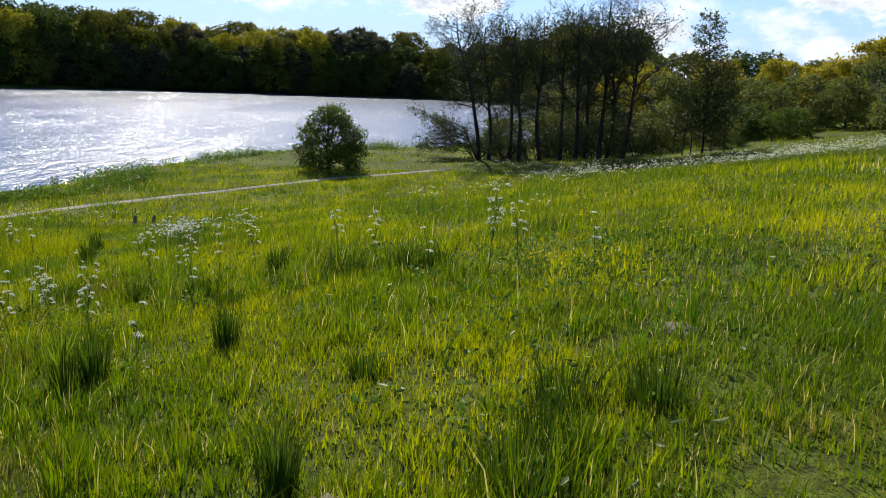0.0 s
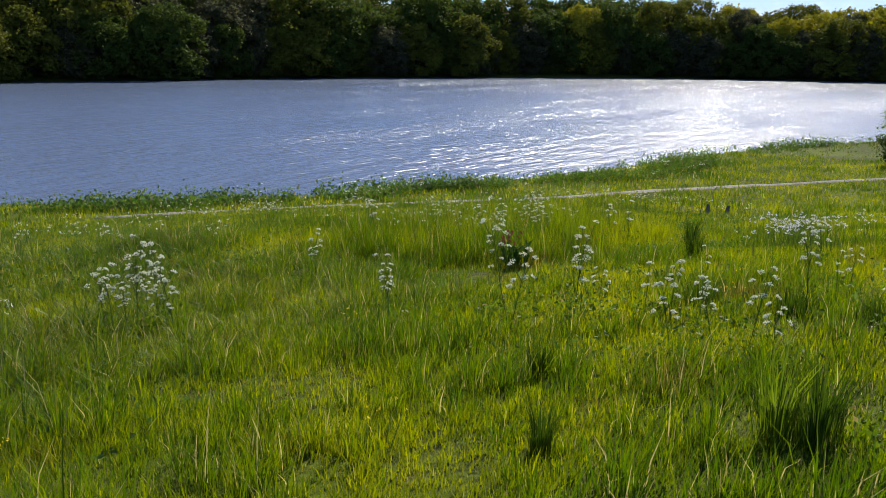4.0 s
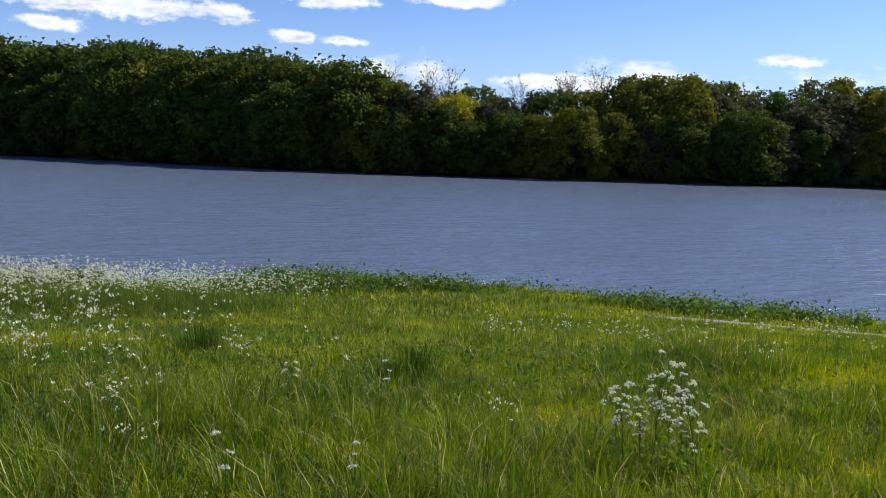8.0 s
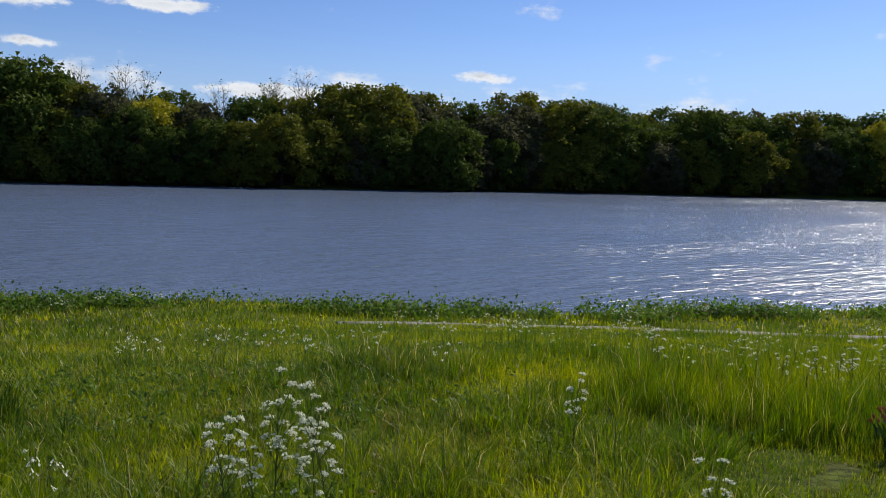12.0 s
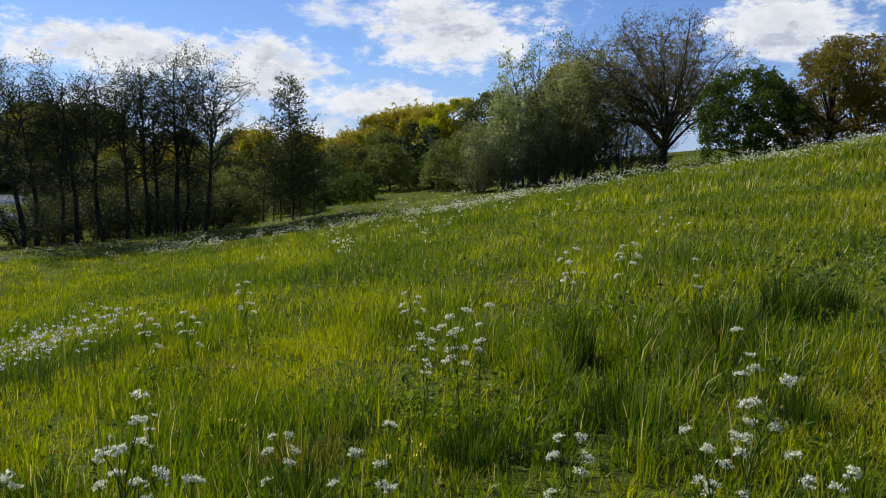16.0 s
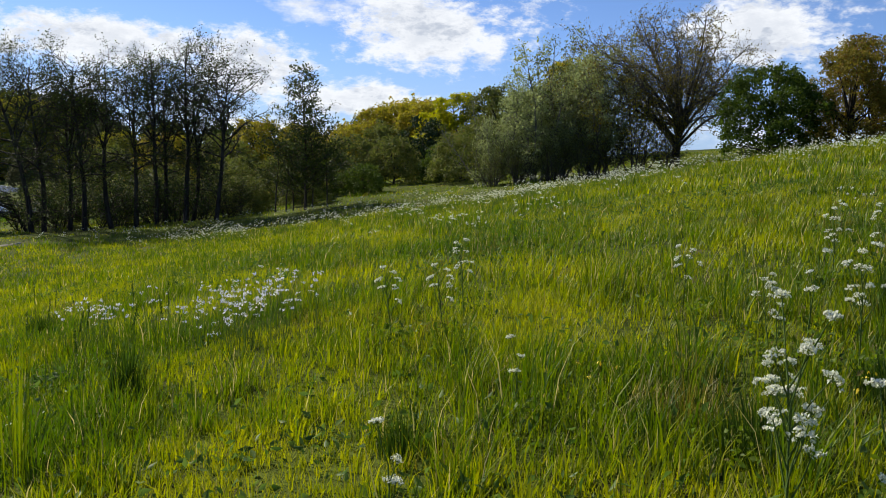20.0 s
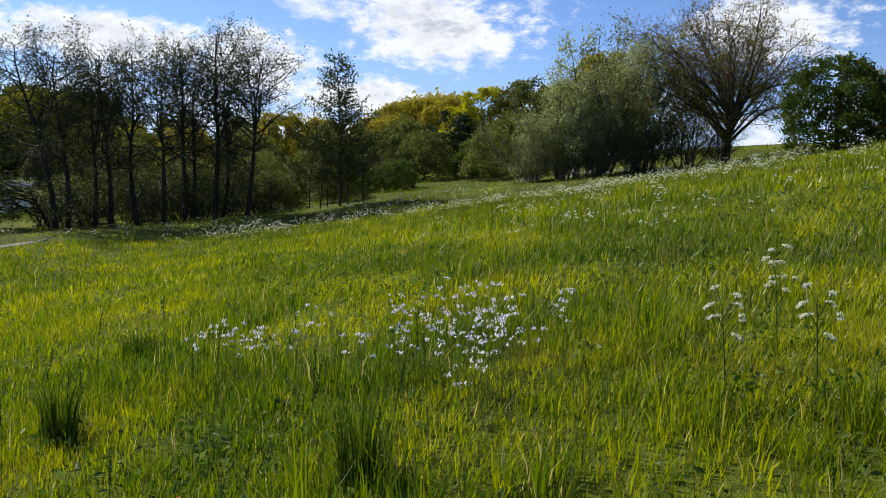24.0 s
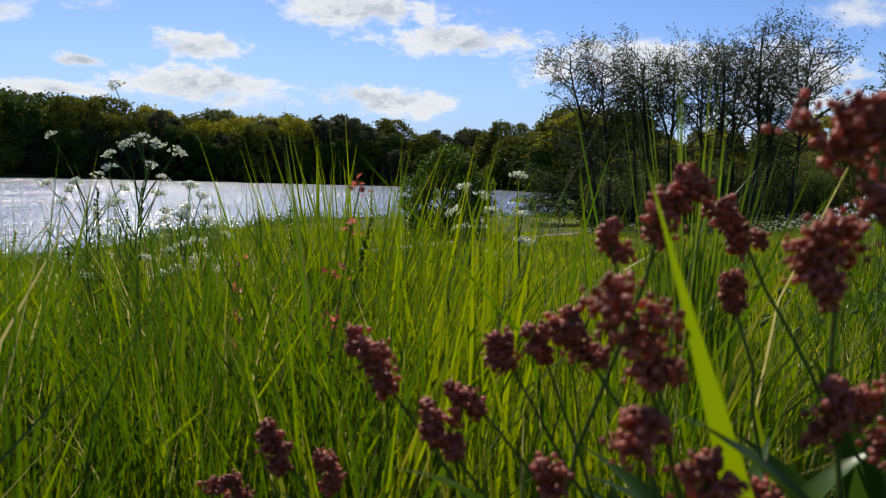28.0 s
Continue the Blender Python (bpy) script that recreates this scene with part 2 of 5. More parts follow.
def petals(name, a, b, through_share=0.3):
    mat, n = material(name)
    tone = n.add("ShaderNodeNewGeometry").outputs["Random Per Island"]
    colour = n.mix(tone, a, b)
    front, behind, blend = n.add("ShaderNodeBsdfPrincipled", Base_Color=colour, Roughness=0.6), n.add("ShaderNodeBsdfTranslucent", Color=colour), n.add("ShaderNodeMixShader", Fac=through_share)
    n.tree.links.new(front.outputs[0], blend.inputs[1])
    n.tree.links.new(behind.outputs[0], blend.inputs[2])
    finish(n, blend.outputs[0])
    return mat


SOIL, WATER, GRAVEL = soil(), lake_water(), gravel()
GRASS = leafy("meadow_grass", (0.160, 0.212, 0.009), (0.375, 0.378, 0.018), (0.46, 0.38, 0.16), -0.19, 0.48, 0.45, 0.33, 0.24, True, (0.066, 0.122, 0.010))
TALL_GRASS = leafy("tall_grass", (0.050, 0.092, 0.010), (0.16, 0.22, 0.022), (0.26, 0.20, 0.08), 0.05, 0.45, 0.5, 0, 0.15)
HERB = leafy("meadow_herbs", (0.05, 0.10, 0.018), (0.16, 0.23, 0.05), None, 0, 0.4, 0.45)
BANK_GREEN = leafy("bank_herbs", (0.035, 0.075, 0.012), (0.12, 0.20, 0.03), (0.2, 0.15, 0.07), 0.05)
ALDER_BARK = bark("alder_bark", (0.018, 0.015, 0.012), (0.06, 0.052, 0.042))
OAK_BARK = bark("oak_bark", (0.04, 0.034, 0.026), (0.13, 0.115, 0.09))
PALE_BARK = bark("willow_bark", (0.09, 0.085, 0.07), (0.24, 0.23, 0.2))
ALDER_LEAF = leafy("alder_leaves", (0.026, 0.042, 0.011), (0.075, 0.098, 0.022), (0.13, 0.10, 0.04), 0.05, 0.34)
OAK_LEAF = leafy("oak_leaves", (0.12, 0.105, 0.018), (0.26, 0.22, 0.035), (0.24, 0.16, 0.05), 0.10)
WILLOW_LEAF = leafy("willow_leaves", (0.19, 0.23, 0.08), (0.37, 0.41, 0.18), None, 0, 0.45)
OLIVE_LEAF = leafy("olive_leaves", (0.065, 0.085, 0.02), (0.16, 0.18, 0.035), (0.2, 0.16, 0.05), 0.06)
YELLOW_LEAF = leafy("young_maple_leaves", (0.26, 0.27, 0.018), (0.46, 0.45, 0.032), None, 0, 0.6)
AMBER_LEAF = leafy("young_oak_leaves", (0.19, 0.175, 0.02), (0.37, 0.33, 0.04), (0.30, 0.18, 0.04), 0.08, 0.55)
BRONZE_LEAF = leafy("bronze_maple_leaves", (0.12, 0.11, 0.02), (0.26, 0.215, 0.035), (0.24, 0.12, 0.03), 0.12, 0.45)
HAWTHORN_LEAF = leafy("hawthorn_leaves", (0.032, 0.060, 0.009), (0.10, 0.14, 0.018))
DARK_LEAF = leafy("holly_leaves", (0.014, 0.03, 0.010), (0.04, 0.065, 0.018), None, 0, 0.2)
WOOD_LEAF = [leafy("wood_leaves_" + hue, dark, light, None, 0, 0.28, 0.7, 0, 0.05) for hue, dark, light in (("green", (0.048, 0.074, 0.014), (0.086, 0.116, 0.020)), ("olive", (0.095, 0.105, 0.015), (0.155, 0.16, 0.022)), ("gold", (0.25, 0.24, 0.022), (0.36, 0.33, 0.034)), ("grey", (0.06, 0.064, 0.03), (0.095, 0.096, 0.045)))]
WHITE = petals("parsley_white", (0.62, 0.64, 0.46), (0.88, 0.88, 0.76), 0.40)
# cream drift heads, colour lowered below WHITE to paint in their back-lit shade
CREAM_SHADED = petals("parsley_cream_shaded", (0.54, 0.57, 0.38), (0.86, 0.86, 0.72), 0.40)
LILAC = petals("cuckooflower_lilac", (0.68, 0.65, 0.78), (0.92, 0.90, 0.95))
YELLOW = petals("buttercup_yellow", (0.75, 0.52, 0.02), (0.9, 0.7, 0.03))
SORREL = petals("sorrel_red", (0.26, 0.050, 0.026), (0.74, 0.20, 0.125), 0.38)
STEM = leafy("flower_stem", (0.06, 0.10, 0.02), (0.13, 0.19, 0.04), None, 0, 0.15)
SORREL_LEAF = leafy("sorrel_leaf", (0.022, 0.055, 0.010), (0.07, 0.13, 0.018), None, 0, 0.3, 0.35)
BLADE = leafy("broad_blade", (0.13, 0.20, 0.012), (0.30, 0.38, 0.02), None, 0, 0.5)
# darker green than TALL_GRASS: the tussocks' inner shade is put into the colour
TUSSOCK_GREEN = leafy("tussock_blades", (0.022, 0.052, 0.007), (0.085, 0.135, 0.015), (0.2, 0.16, 0.06), 0.02, 0.3, 0.5)
TUFT = leafy("tuft_blades", (0.09, 0.135, 0.010), (0.25, 0.30, 0.018), (0.3, 0.24, 0.08), 0.05, 0.45, 0.45)
DRY = bark("dead_wood", (0.10, 0.085, 0.06), (0.22, 0.19, 0.14), 12.0)

# ---- the lie of the land ----
WATER_Z = -3.84
# the lake's edge: the near bank first, then the inlet behind the alders, then the wooded far side
LAKE = np.array([(-34, -90), (-33, -40), (-31.5, -10), (-30.5, 4), (-29.3, 10), (-27.8, 13.5), (-24.4, 16.4), (-23.8, 18), (-21.4, 22), (-19.6, 26.5), (-18.3, 32), (-17.3, 38), (-16.6, 43.5),
                 (-15.2, 48.5), (-12.8, 54), (-9, 58.5), (-5, 61.2), (-1, 63.5), (3, 71), (6, 85), (4, 99), (-0.5, 106), (3, 113), (12, 126), (15, 150), (11, 176), (3, 199), (-16, 207),
                 (-36, 205), (-72, 192), (-97, 165), (-108, 138), (-118, 105), (-121, 76), (-127, 48), (-139, 20), (-164, -6), (-190, -34), (-205, -80), (-150, -130), (-70, -125)], float)


def ease(a, b, v):
    v = np.clip((v - a) / (b - a), 0, 1)
    return v * v * (3 - 2 * v)


def off_line(x, y, line, closed=False):
    """Distance to a line of points, and how far along it the nearest point lies."""
    best, along, run = np.full(np.shape(x), 1e9), np.zeros(np.shape(x)), 0.0
    ends = list(zip(line, np.roll(line, -1, 0))) if closed else list(zip(line[:-1], line[1:]))
    for (ax, ay), (bx, by) in ends:
        ex, ey = bx - ax, by - ay
        size = math.hypot(ex, ey)
        s = np.clip(((x - ax) * ex + (y - ay) * ey) / size**2, 0, 1)
        d = np.hypot(x - ax - s * ex, y - ay - s * ey)
        along = np.where(d < best, run + s * size, along)
        best, run = np.minimum(best, d), run + size
    return best, along


def inland(x, y):
    """Metres from the water's edge: positive on land."""
    x, y = np.asarray(x, float), np.asarray(y, float)
    odd = np.zeros(x.shape, bool)
    for (ax, ay), (bx, by) in zip(LAKE, np.roll(LAKE, -1, 0)):
        if ay != by:
            odd ^= ((ay > y) != (by > y)) & (x < (bx - ax) * (y - ay) / (by - ay) + ax)
    d = off_line(x, y, LAKE, True)[0]
    return np.where(odd, -d, d)


WAVES = [(math.cos(a) * f, math.sin(a) * f, p) for a, f, p in zip(np.random.uniform(0, 6.28, 14), np.geomspace(0.16, 5.5, 14), np.random.uniform(0, 6.28, 14))]


def lumps(x, y, first, last, fade=0.75):
    """Smooth unevenness between -1 and 1."""
    total, weight, w = 0.0, 0.0, 1.0
    for fx, fy, p in WAVES[first:last]:
        total, weight, w = total + w * np.sin(fx * x + fy * y + p + 1.3 * np.sin(0.6 * fy * x - 0.7 * fx * y)), weight + w, w * fade
    return total / weight * 1.5


def height(x, y):
    """The ground: a hillside that leans to the lake, a flat strip with the path on it, the bank, and the far shore."""
    x, y = np.asarray(x, float), np.asarray(y, float)
    s = inland(x, y)
    cx, cy = 70 * np.tanh(x / 70), 90 * np.tanh(y / 90)
    hill = 0.150 * cx - 0.052 * cy - 1.6 * ease(12, 40, y) + 0.5 * ease(8, 14, -x) + 0.04 * lumps(x, y, 2, 8)
    hill = hill - 6.0 * ease(60, 110, y) - 3.0 * ease(60, 140, x)
    flat = WATER_Z + 0.34 + 0.012 * np.clip(s, 0, 30) + 0.03 * lumps(x, y, 5, 11)
    far = WATER_Z + 0.3 + 0.07 * np.clip(s, 0, 45)
    side = np.maximum(ease(45, 85, -x), ease(150, 185, y))
    k = 0.25
    near = k * np.logaddexp(np.clip(hill, -60, 60) / k, flat / k)
    land = near * (1 - side) + far * side
    edge = ease(0.0, 0.55, s)
    under = WATER_Z - 0.25 - 0.12 * np.clip(-s, 0, 12)
    return np.where(s > 0, WATER_Z - 0.25 + (land - WATER_Z + 0.25) * edge, under)


def mesh_from(name, verts, faces, mats, smooth=False, index=None, tone=None):
    """A mesh from arrays: verts (n, 3), faces (m, 3) or (m, 4)."""
    verts, faces = np.asarray(verts, np.float32), np.asarray(faces, np.int32)
    me = bpy.data.meshes.new(name)
    me.vertices.add(len(verts))
    me.vertices.foreach_set("co", verts.ravel())
    sides = faces.shape[1]
    me.loops.add(faces.size)
    me.loops.foreach_set("vertex_index", faces.ravel())
    me.polygons.add(len(faces))
    me.polygons.foreach_set("loop_start", np.arange(0, faces.size, sides, dtype=np.int32))
    me.polygons.foreach_set("loop_total", np.full(len(faces), sides, np.int32))
    if smooth:
        me.polygons.foreach_set("use_smooth", np.ones(len(faces), bool))
    for m in mats:
        me.materials.append(m)
    if index is not None:
        me.polygons.foreach_set("material_index", np.asarray(index, np.int32))
    if tone is not None:
        me.attributes.new("tone", "FLOAT", "POINT").data.foreach_set("value", np.asarray(tone, np.float32))
    me.update(calc_edges=True)
    return me


def part(name, data, parent, label=""):
    ob = new(name, data)
    ob.parent = parent
    if label:
        tagged(ob, label)
    return ob


def thing(name, label, category, m=None, group="", kind=""):
    ob = new(name)
    ob.empty_display_size = 0.2
    if m is not None:
        ob.matrix_world = m
    return tagged(ob, label, category, group, kind)


def spaced(low, high, fine, reach):
    """Even steps from low to high, then ever wider ones out to reach."""
    mid = list(np.arange(low, high + 1e-6, fine))
    step, up, down = fine, [high], [low]
    while up[-1] < reach:
        step *= 1.16
        up.append(up[-1] + step)
        down.append(down[-1] - step)
    return np.array(down[:0:-1] + mid + up[1:])


gx, gy = spaced(-34, 34, 0.5, 2600), spaced(-14, 66, 0.5, 2600)
mx, my = np.meshgrid(gx, gy, indexing="ij")
mz = height(mx, my)
nx, ny = len(gx), len(gy)
ids = np.arange(nx * ny).reshape(nx, ny)
quads = np.stack([ids[:-1, :-1], ids[1:, :-1], ids[1:, 1:], ids[:-1, 1:]], -1).reshape(-1, 4)
tagged(new("ground", mesh_from("ground", np.stack([mx, my, mz], -1).reshape(-1, 3), quads, [SOIL], True)), "sloping meadow ground of dark soil and moss running down to the lake", "ground", kind="structure")
water_sheet = mesh_from("water", [(-260, -160, WATER_Z), (60, -160, WATER_Z), (60, 240, WATER_Z), (-260, 240, WATER_Z)], [(0, 1, 2, 3)], [WATER])
tagged(new("water", water_sheet), "wind-rippled blue-grey lake with sun glitter", "lake", kind="structure")

# the footpath along the bank
TRACK = np.array([(-22.4, 13.2), (-21.9, 14.2), (-20.9, 15.9), (-19.2, 18.6), (-16.1, 23.8), (-13.6, 28.3), (-11.2, 32.6), (-9.2, 35.8), (-7.2, 38.6), (-5.2, 41.0), (-2.6, 43.8), (-1.4, 45.0)], float)


def smooth_line(line, steps):
    out = []
    for i in range(len(line) - 1):
        p = [line[max(i - 1, 0)], line[i], line[i + 1], line[min(i + 2, len(line) - 1)]]
        for s in np.arange(0, 1, 1 / steps):
            out.append(0.5 * (2 * p[1] + (p[2] - p[0]) * s + (2 * p[0] - 5 * p[1] + 4 * p[2] - p[3]) * s * s + (3 * p[1] - p[0] - 3 * p[2] + p[3]) * s**3))
    return np.array(out + [line[-1]])


track = smooth_line(TRACK, 12)
go = np.gradient(track, axis=0)
go /= np.linalg.norm(go, axis=1)[:, None]
side_way = np.stack([-go[:, 1], go[:, 0]], -1)
half = (0.20 + 0.06 * lumps(track[:, 0], track[:, 1], 4, 10)) * np.clip(np.minimum(np.arange(len(track)), np.arange(len(track))[::-1]) / 14 + 0.08, 0, 1)
strip = np.concatenate([np.stack([track + side_way * half[:, None] * k for k in (-1, -0.5, 0, 0.5, 1)], 1)], 1)
sz = height(strip[..., 0], strip[..., 1]) + 0.03 + np.array([-0.03, 0.012, 0.02, 0.012, -0.03])
ids = np.arange(len(track) * 5).reshape(-1, 5)
quads = np.stack([ids[:-1, :-1], ids[1:, :-1], ids[1:, 1:], ids[:-1, 1:]], -1).reshape(-1, 4)
tagged(new("path", mesh_from("path", np.concatenate([strip, sz[..., None]], -1).reshape(-1, 3), quads, [GRAVEL], True)), "narrow pale gravel footpath along the lake bank", "footpath", kind="structure")


# ---- how trees grow ----
def tubes(runs, sides):
    """Tapered tubes round runs of (points, radii), as one set of verts and quads."""
    verts, faces, base = [], [], 0
    turn = np.arange(sides) * 2 * math.pi / sides
    for pts, rad in runs:
        pts = np.asarray(pts)
        d = np.gradient(pts, axis=0)
        d /= np.linalg.norm(d, axis=1)[:, None] + 1e-9
        ref = np.where(np.abs(d[:, 2:3]) < 0.9, (0, 0, 1.0), (1.0, 0, 0))
        a = np.cross(d, ref)
        a /= np.linalg.norm(a, axis=1)[:, None] + 1e-9
        b = np.cross(d, a)
        ring = pts[:, None] + (a[:, None] * np.cos(turn)[None, :, None] + b[:, None] * np.sin(turn)[None, :, None]) * np.asarray(rad)[:, None, None]
        verts.append(ring.reshape(-1, 3))
        k = base + np.arange(len(pts) * sides).reshape(-1, sides)
        nxt = np.roll(k, -1, 1)
        faces.append(np.stack([k[:-1], nxt[:-1], nxt[1:], k[1:]], -1).reshape(-1, 4))
        base += len(pts) * sides
    return np.concatenate(verts), np.concatenate(faces)


def joined(sets):
    verts, faces, base = [], [], 0
    for v, f in sets:
        verts.append(v)
        faces.append(f + base)
        base += len(v)
    return np.concatenate(verts), np.concatenate(faces)


def unit(v):
    return v / (np.linalg.norm(v) + 1e-9)


def aside(d, angle, turn):
    """A way that leaves d by an angle, turned round it."""
    ref = np.array((0, 0, 1.0)) if abs(d[2]) < 0.9 else np.array((1.0, 0, 0))
    a = unit(np.cross(d, ref))
    b = np.cross(d, a)
    return unit(d * math.cos(angle) + (a * math.cos(turn) + b * math.sin(turn)) * math.sin(angle))


def limb(rng, start, d, length, radius, steps, wander, lift, tip=0.35):
    pts, p, d = [start], np.array(start, float), np.array(d, float)
    for _ in range(steps):
        d = unit(d + rng.normal(0, wander, 3) + np.array((0, 0, lift)))
        p = p + d * length / steps
        pts.append(p)
    return np.array(pts), radius * np.linspace(1, tip, steps + 1)


def grow(rng, stems, orders, leaf_gap):
    """stems: runs for the trunks. orders: for each order of branching, a dict. Returns tubes by thickness and the places for leaves."""
    level, runs, leaves = stems, [stems], []
    for n_order, o in enumerate(orders):
        made = []
        for pts, rad in level:
            total = np.linalg.norm(pts[-1] - pts[0])
            count = max(1, int(o["per_metre"] * total * rng.uniform(0.75, 1.25) + rng.random()))
            spin = rng.uniform(0, 6.28)
            for k in range(count):
                s = o["start"] + (1 - o["start"]) * (k + rng.random()) / count
                at = s * (len(pts) - 1)
                i = min(int(at), len(pts) - 2)
                p = pts[i] + (pts[i + 1] - pts[i]) * (at - i)
                r = rad[i] + (rad[i + 1] - rad[i]) * (at - i)
                d = unit(pts[i + 1] - pts[i])
                spin += 2.4 + rng.normal(0, 0.5)
                size = o["length"] * (1 - o.get("shrink", 0.55) * s) * rng.uniform(0.6, 1.2)
                w = aside(d, radians(rng.normal(o["angle"], 9)), spin)
                if o.get("low", 1.0) != 1.0 and w[2] < 0:
                    w[2] *= o["low"]
                made.append(limb(rng, p, unit(w), size, min(r * 0.75, o["radius"] * rng.uniform(0.7, 1.2)), o["steps"], o["wander"], o["lift"], o.get("tip", 0.3)))
        runs.append(made)
        level = made
    for pts, rad in level:
        total = np.linalg.norm(pts[-1] - pts[0])
        for s in np.arange(rng.random() * leaf_gap, total, leaf_gap):
            at = s / max(total, 1e-6) * (len(pts) - 1)
            i = min(int(at), len(pts) - 2)
            leaves.append(pts[i] + (pts[i + 1] - pts[i]) * (at - i))
    return runs, np.array(leaves) if leaves else np.zeros((0, 3))


def leaf_cards(rng, spots, size, spread, droop=0.0, narrow=0.62):
    """Small pointed leaves (two triangles folded at the rib) scattered round the spots."""
    m = len(spots)
    c = spots + rng.normal(0, spread, (m, 3))
    a = rng.normal(0, 1, (m, 3))
    a[:, 2] -= droop
    a /= np.linalg.norm(a, axis=1)[:, None]
    b = np.cross(a, rng.normal(0, 1, (m, 3)))
    b /= np.linalg.norm(b, axis=1)[:, None] + 1e-9
    up_way = np.cross(a, b)
    s = size * rng.uniform(0.6, 1.35, (m, 1))
    tip, tail = c + a * s * 0.5, c - a * s * 0.5
    left, right = c + b * s * 0.5 * narrow + up_way * s * 0.12, c - b * s * 0.5 * narrow + up_way * s * 0.12
    verts = np.stack([tail, right, tip, left], 1).reshape(-1, 3)
    k = np.arange(m)[:, None] * 4
    return verts, np.concatenate([k + (0, 1, 2), k + (0, 2, 3)])


def tree_meshes(name, runs, leaves, wood, leaf, sides=(7, 5, 3, 3)):
    """Meshes of a tree: the trunk with its limbs, the branches and twigs, and the crown of leaves."""
    heavy = joined([tubes(r, sides[i]) for i, r in enumerate(runs[:2]) if r])
    out = {"trunk": mesh_from(name + "_trunk", *heavy, [wood], True)}
    if any(runs[2:]):
        out["branch"] = mesh_from(name + "_branch", *joined([tubes(r, sides[min(i + 2, 3)]) for i, r in enumerate(runs[2:]) if r]), [wood], True)
    if len(leaves[0]):
        out["crown"] = mesh_from(name + "_crown", *leaves, [leaf])
    return out


def plant_tree(name, label, category, meshes, x, y, turn=0.0, size=1.0, tall=1.0, group="", sink=0.12):
    m = Matrix.LocRotScale((x, y, float(height(x, y)) - sink), Euler((0, 0, turn)), (size, size, size * tall))
    ob = thing(name, label, category, m, group)
    for key, data in meshes.items():
        made = part(key, data, ob)
        if key != "trunk":
            tagged(made, kind="stuff")
    return ob

# ---- the alder clump on the lake side ----
def alder(seed, tall, lean, first=0.4, leaf_share=1.0, reach=1.0, sway=0.0):
    """A slender trunk that bends on its way up, with a domed head of fine ascending branches and thin leafy sprays low down."""
    rng = np.random.default_rng(seed)
    u = np.linspace(0, 1, 11)
    bend = np.stack([lean[0] * tall * u + sway * np.sin(u * 6.0), lean[1] * tall * u + 0.6 * sway * np.sin(u * 4.0 + 1), tall * u * 0.97], -1) + np.cumsum(rng.normal(0, 0.07, (11, 3)), 0) * u[:, None]
    trunk = (bend, 0.145 * tall / 9 * (1 - 0.84 * u))
    # some trunks fork halfway up
    stems = [trunk]
    fork = bend[5]
    stems.append(limb(rng, fork, unit(np.array((rng.choice((-1, 1)) * rng.uniform(0.25, 0.4), rng.normal(0, 0.25), 1.0))), tall * rng.uniform(0.36, 0.46), 0.055, 7, 0.06, 0.04, 0.2))
    low = [limb(rng, bend[k] + (0, 0, rng.uniform(-0.3, 0.3)), unit(np.array((math.cos(a), math.sin(a), 0.25))), rng.uniform(0.9, 2.1) * reach, 0.018, 6, 0.12, -0.015, 0.3) for k, a in zip(rng.integers(1, 5, 8), rng.uniform(0, 6.28, 8))]
    orders = [dict(per_metre=2.7, start=first, length=2.9 * reach, shrink=0.40, angle=60, radius=0.05, steps=8, wander=0.15, lift=0.015, low=0.4),
              dict(per_metre=4.2, start=0.22, length=1.1, shrink=0.35, angle=50, radius=0.017, steps=4, wander=0.2, lift=0.03),
              dict(per_metre=6.0, start=0.15, length=0.42, shrink=0.3, angle=42, radius=0.0095, steps=2, wander=0.2, lift=0.0, tip=0.6)]
    runs, spots = grow(rng, stems, orders, 0.085)
    low_runs, low_spots = grow(rng, low, orders[1:], 0.11)
    runs = [a + b for a, b in zip(runs, [[]] + low_runs)]
    spots = np.concatenate([spots[rng.random(len(spots)) < 0.8 * leaf_share], low_spots])
    return tree_meshes("alder", runs, leaf_cards(rng, spots, 0.092, 0.05), ALDER_BARK, ALDER_LEAF, (8, 4, 3, 3))


ALDERS = [alder(11, 8.7, (-0.15, 0.0), 0.33, 1.0, 1.2, 0.12), alder(12, 8.6, (-0.06, 0.0), 0.33, 1.0, 1.05, 0.15), alder(13, 8.5, (-0.10, 0.02), 0.34, 1.0, 1.0, -0.18), alder(14, 8.8, (0.02, 0.0), 0.36, 0.9, 0.95, 0.08), alder(16, 8.5, (0.0, -0.03), 0.34, 1.0, 1.0, -0.10), alder(15, 8.0, (0.09, 0.0), 0.38, 0.8, 1.12, 0.10)]
for kind_of, x, y, turn, size in [(0, 0.1, 51.5, 0.0, 1.0), (1, 0.7, 51.9, 0.0, 0.97), (1, 2.5, 51.4, 0.4, 0.99), (4, 1.9, 52.2, 2.0, 0.9), (2, 3.8, 51.6, 0.0, 1.0), (4, 4.9, 51.3, 1.0, 0.96),
                                  (3, 5.8, 50.6, 1.0, 0.97), (4, 6.3, 51.0, 3.0, 0.94), (3, 7.0, 49.9, 5.0, 1.05), (2, 7.5, 50.3, 2.6, 0.9), (5, 8.2, 48.7, 0.0, 1.02)]:
    plant_tree("alder_tree", "slender dark-trunked alder in sparse new leaf on the lake bank", "tree", ALDERS[kind_of], x, y, turn, size, group="alders on the bank")

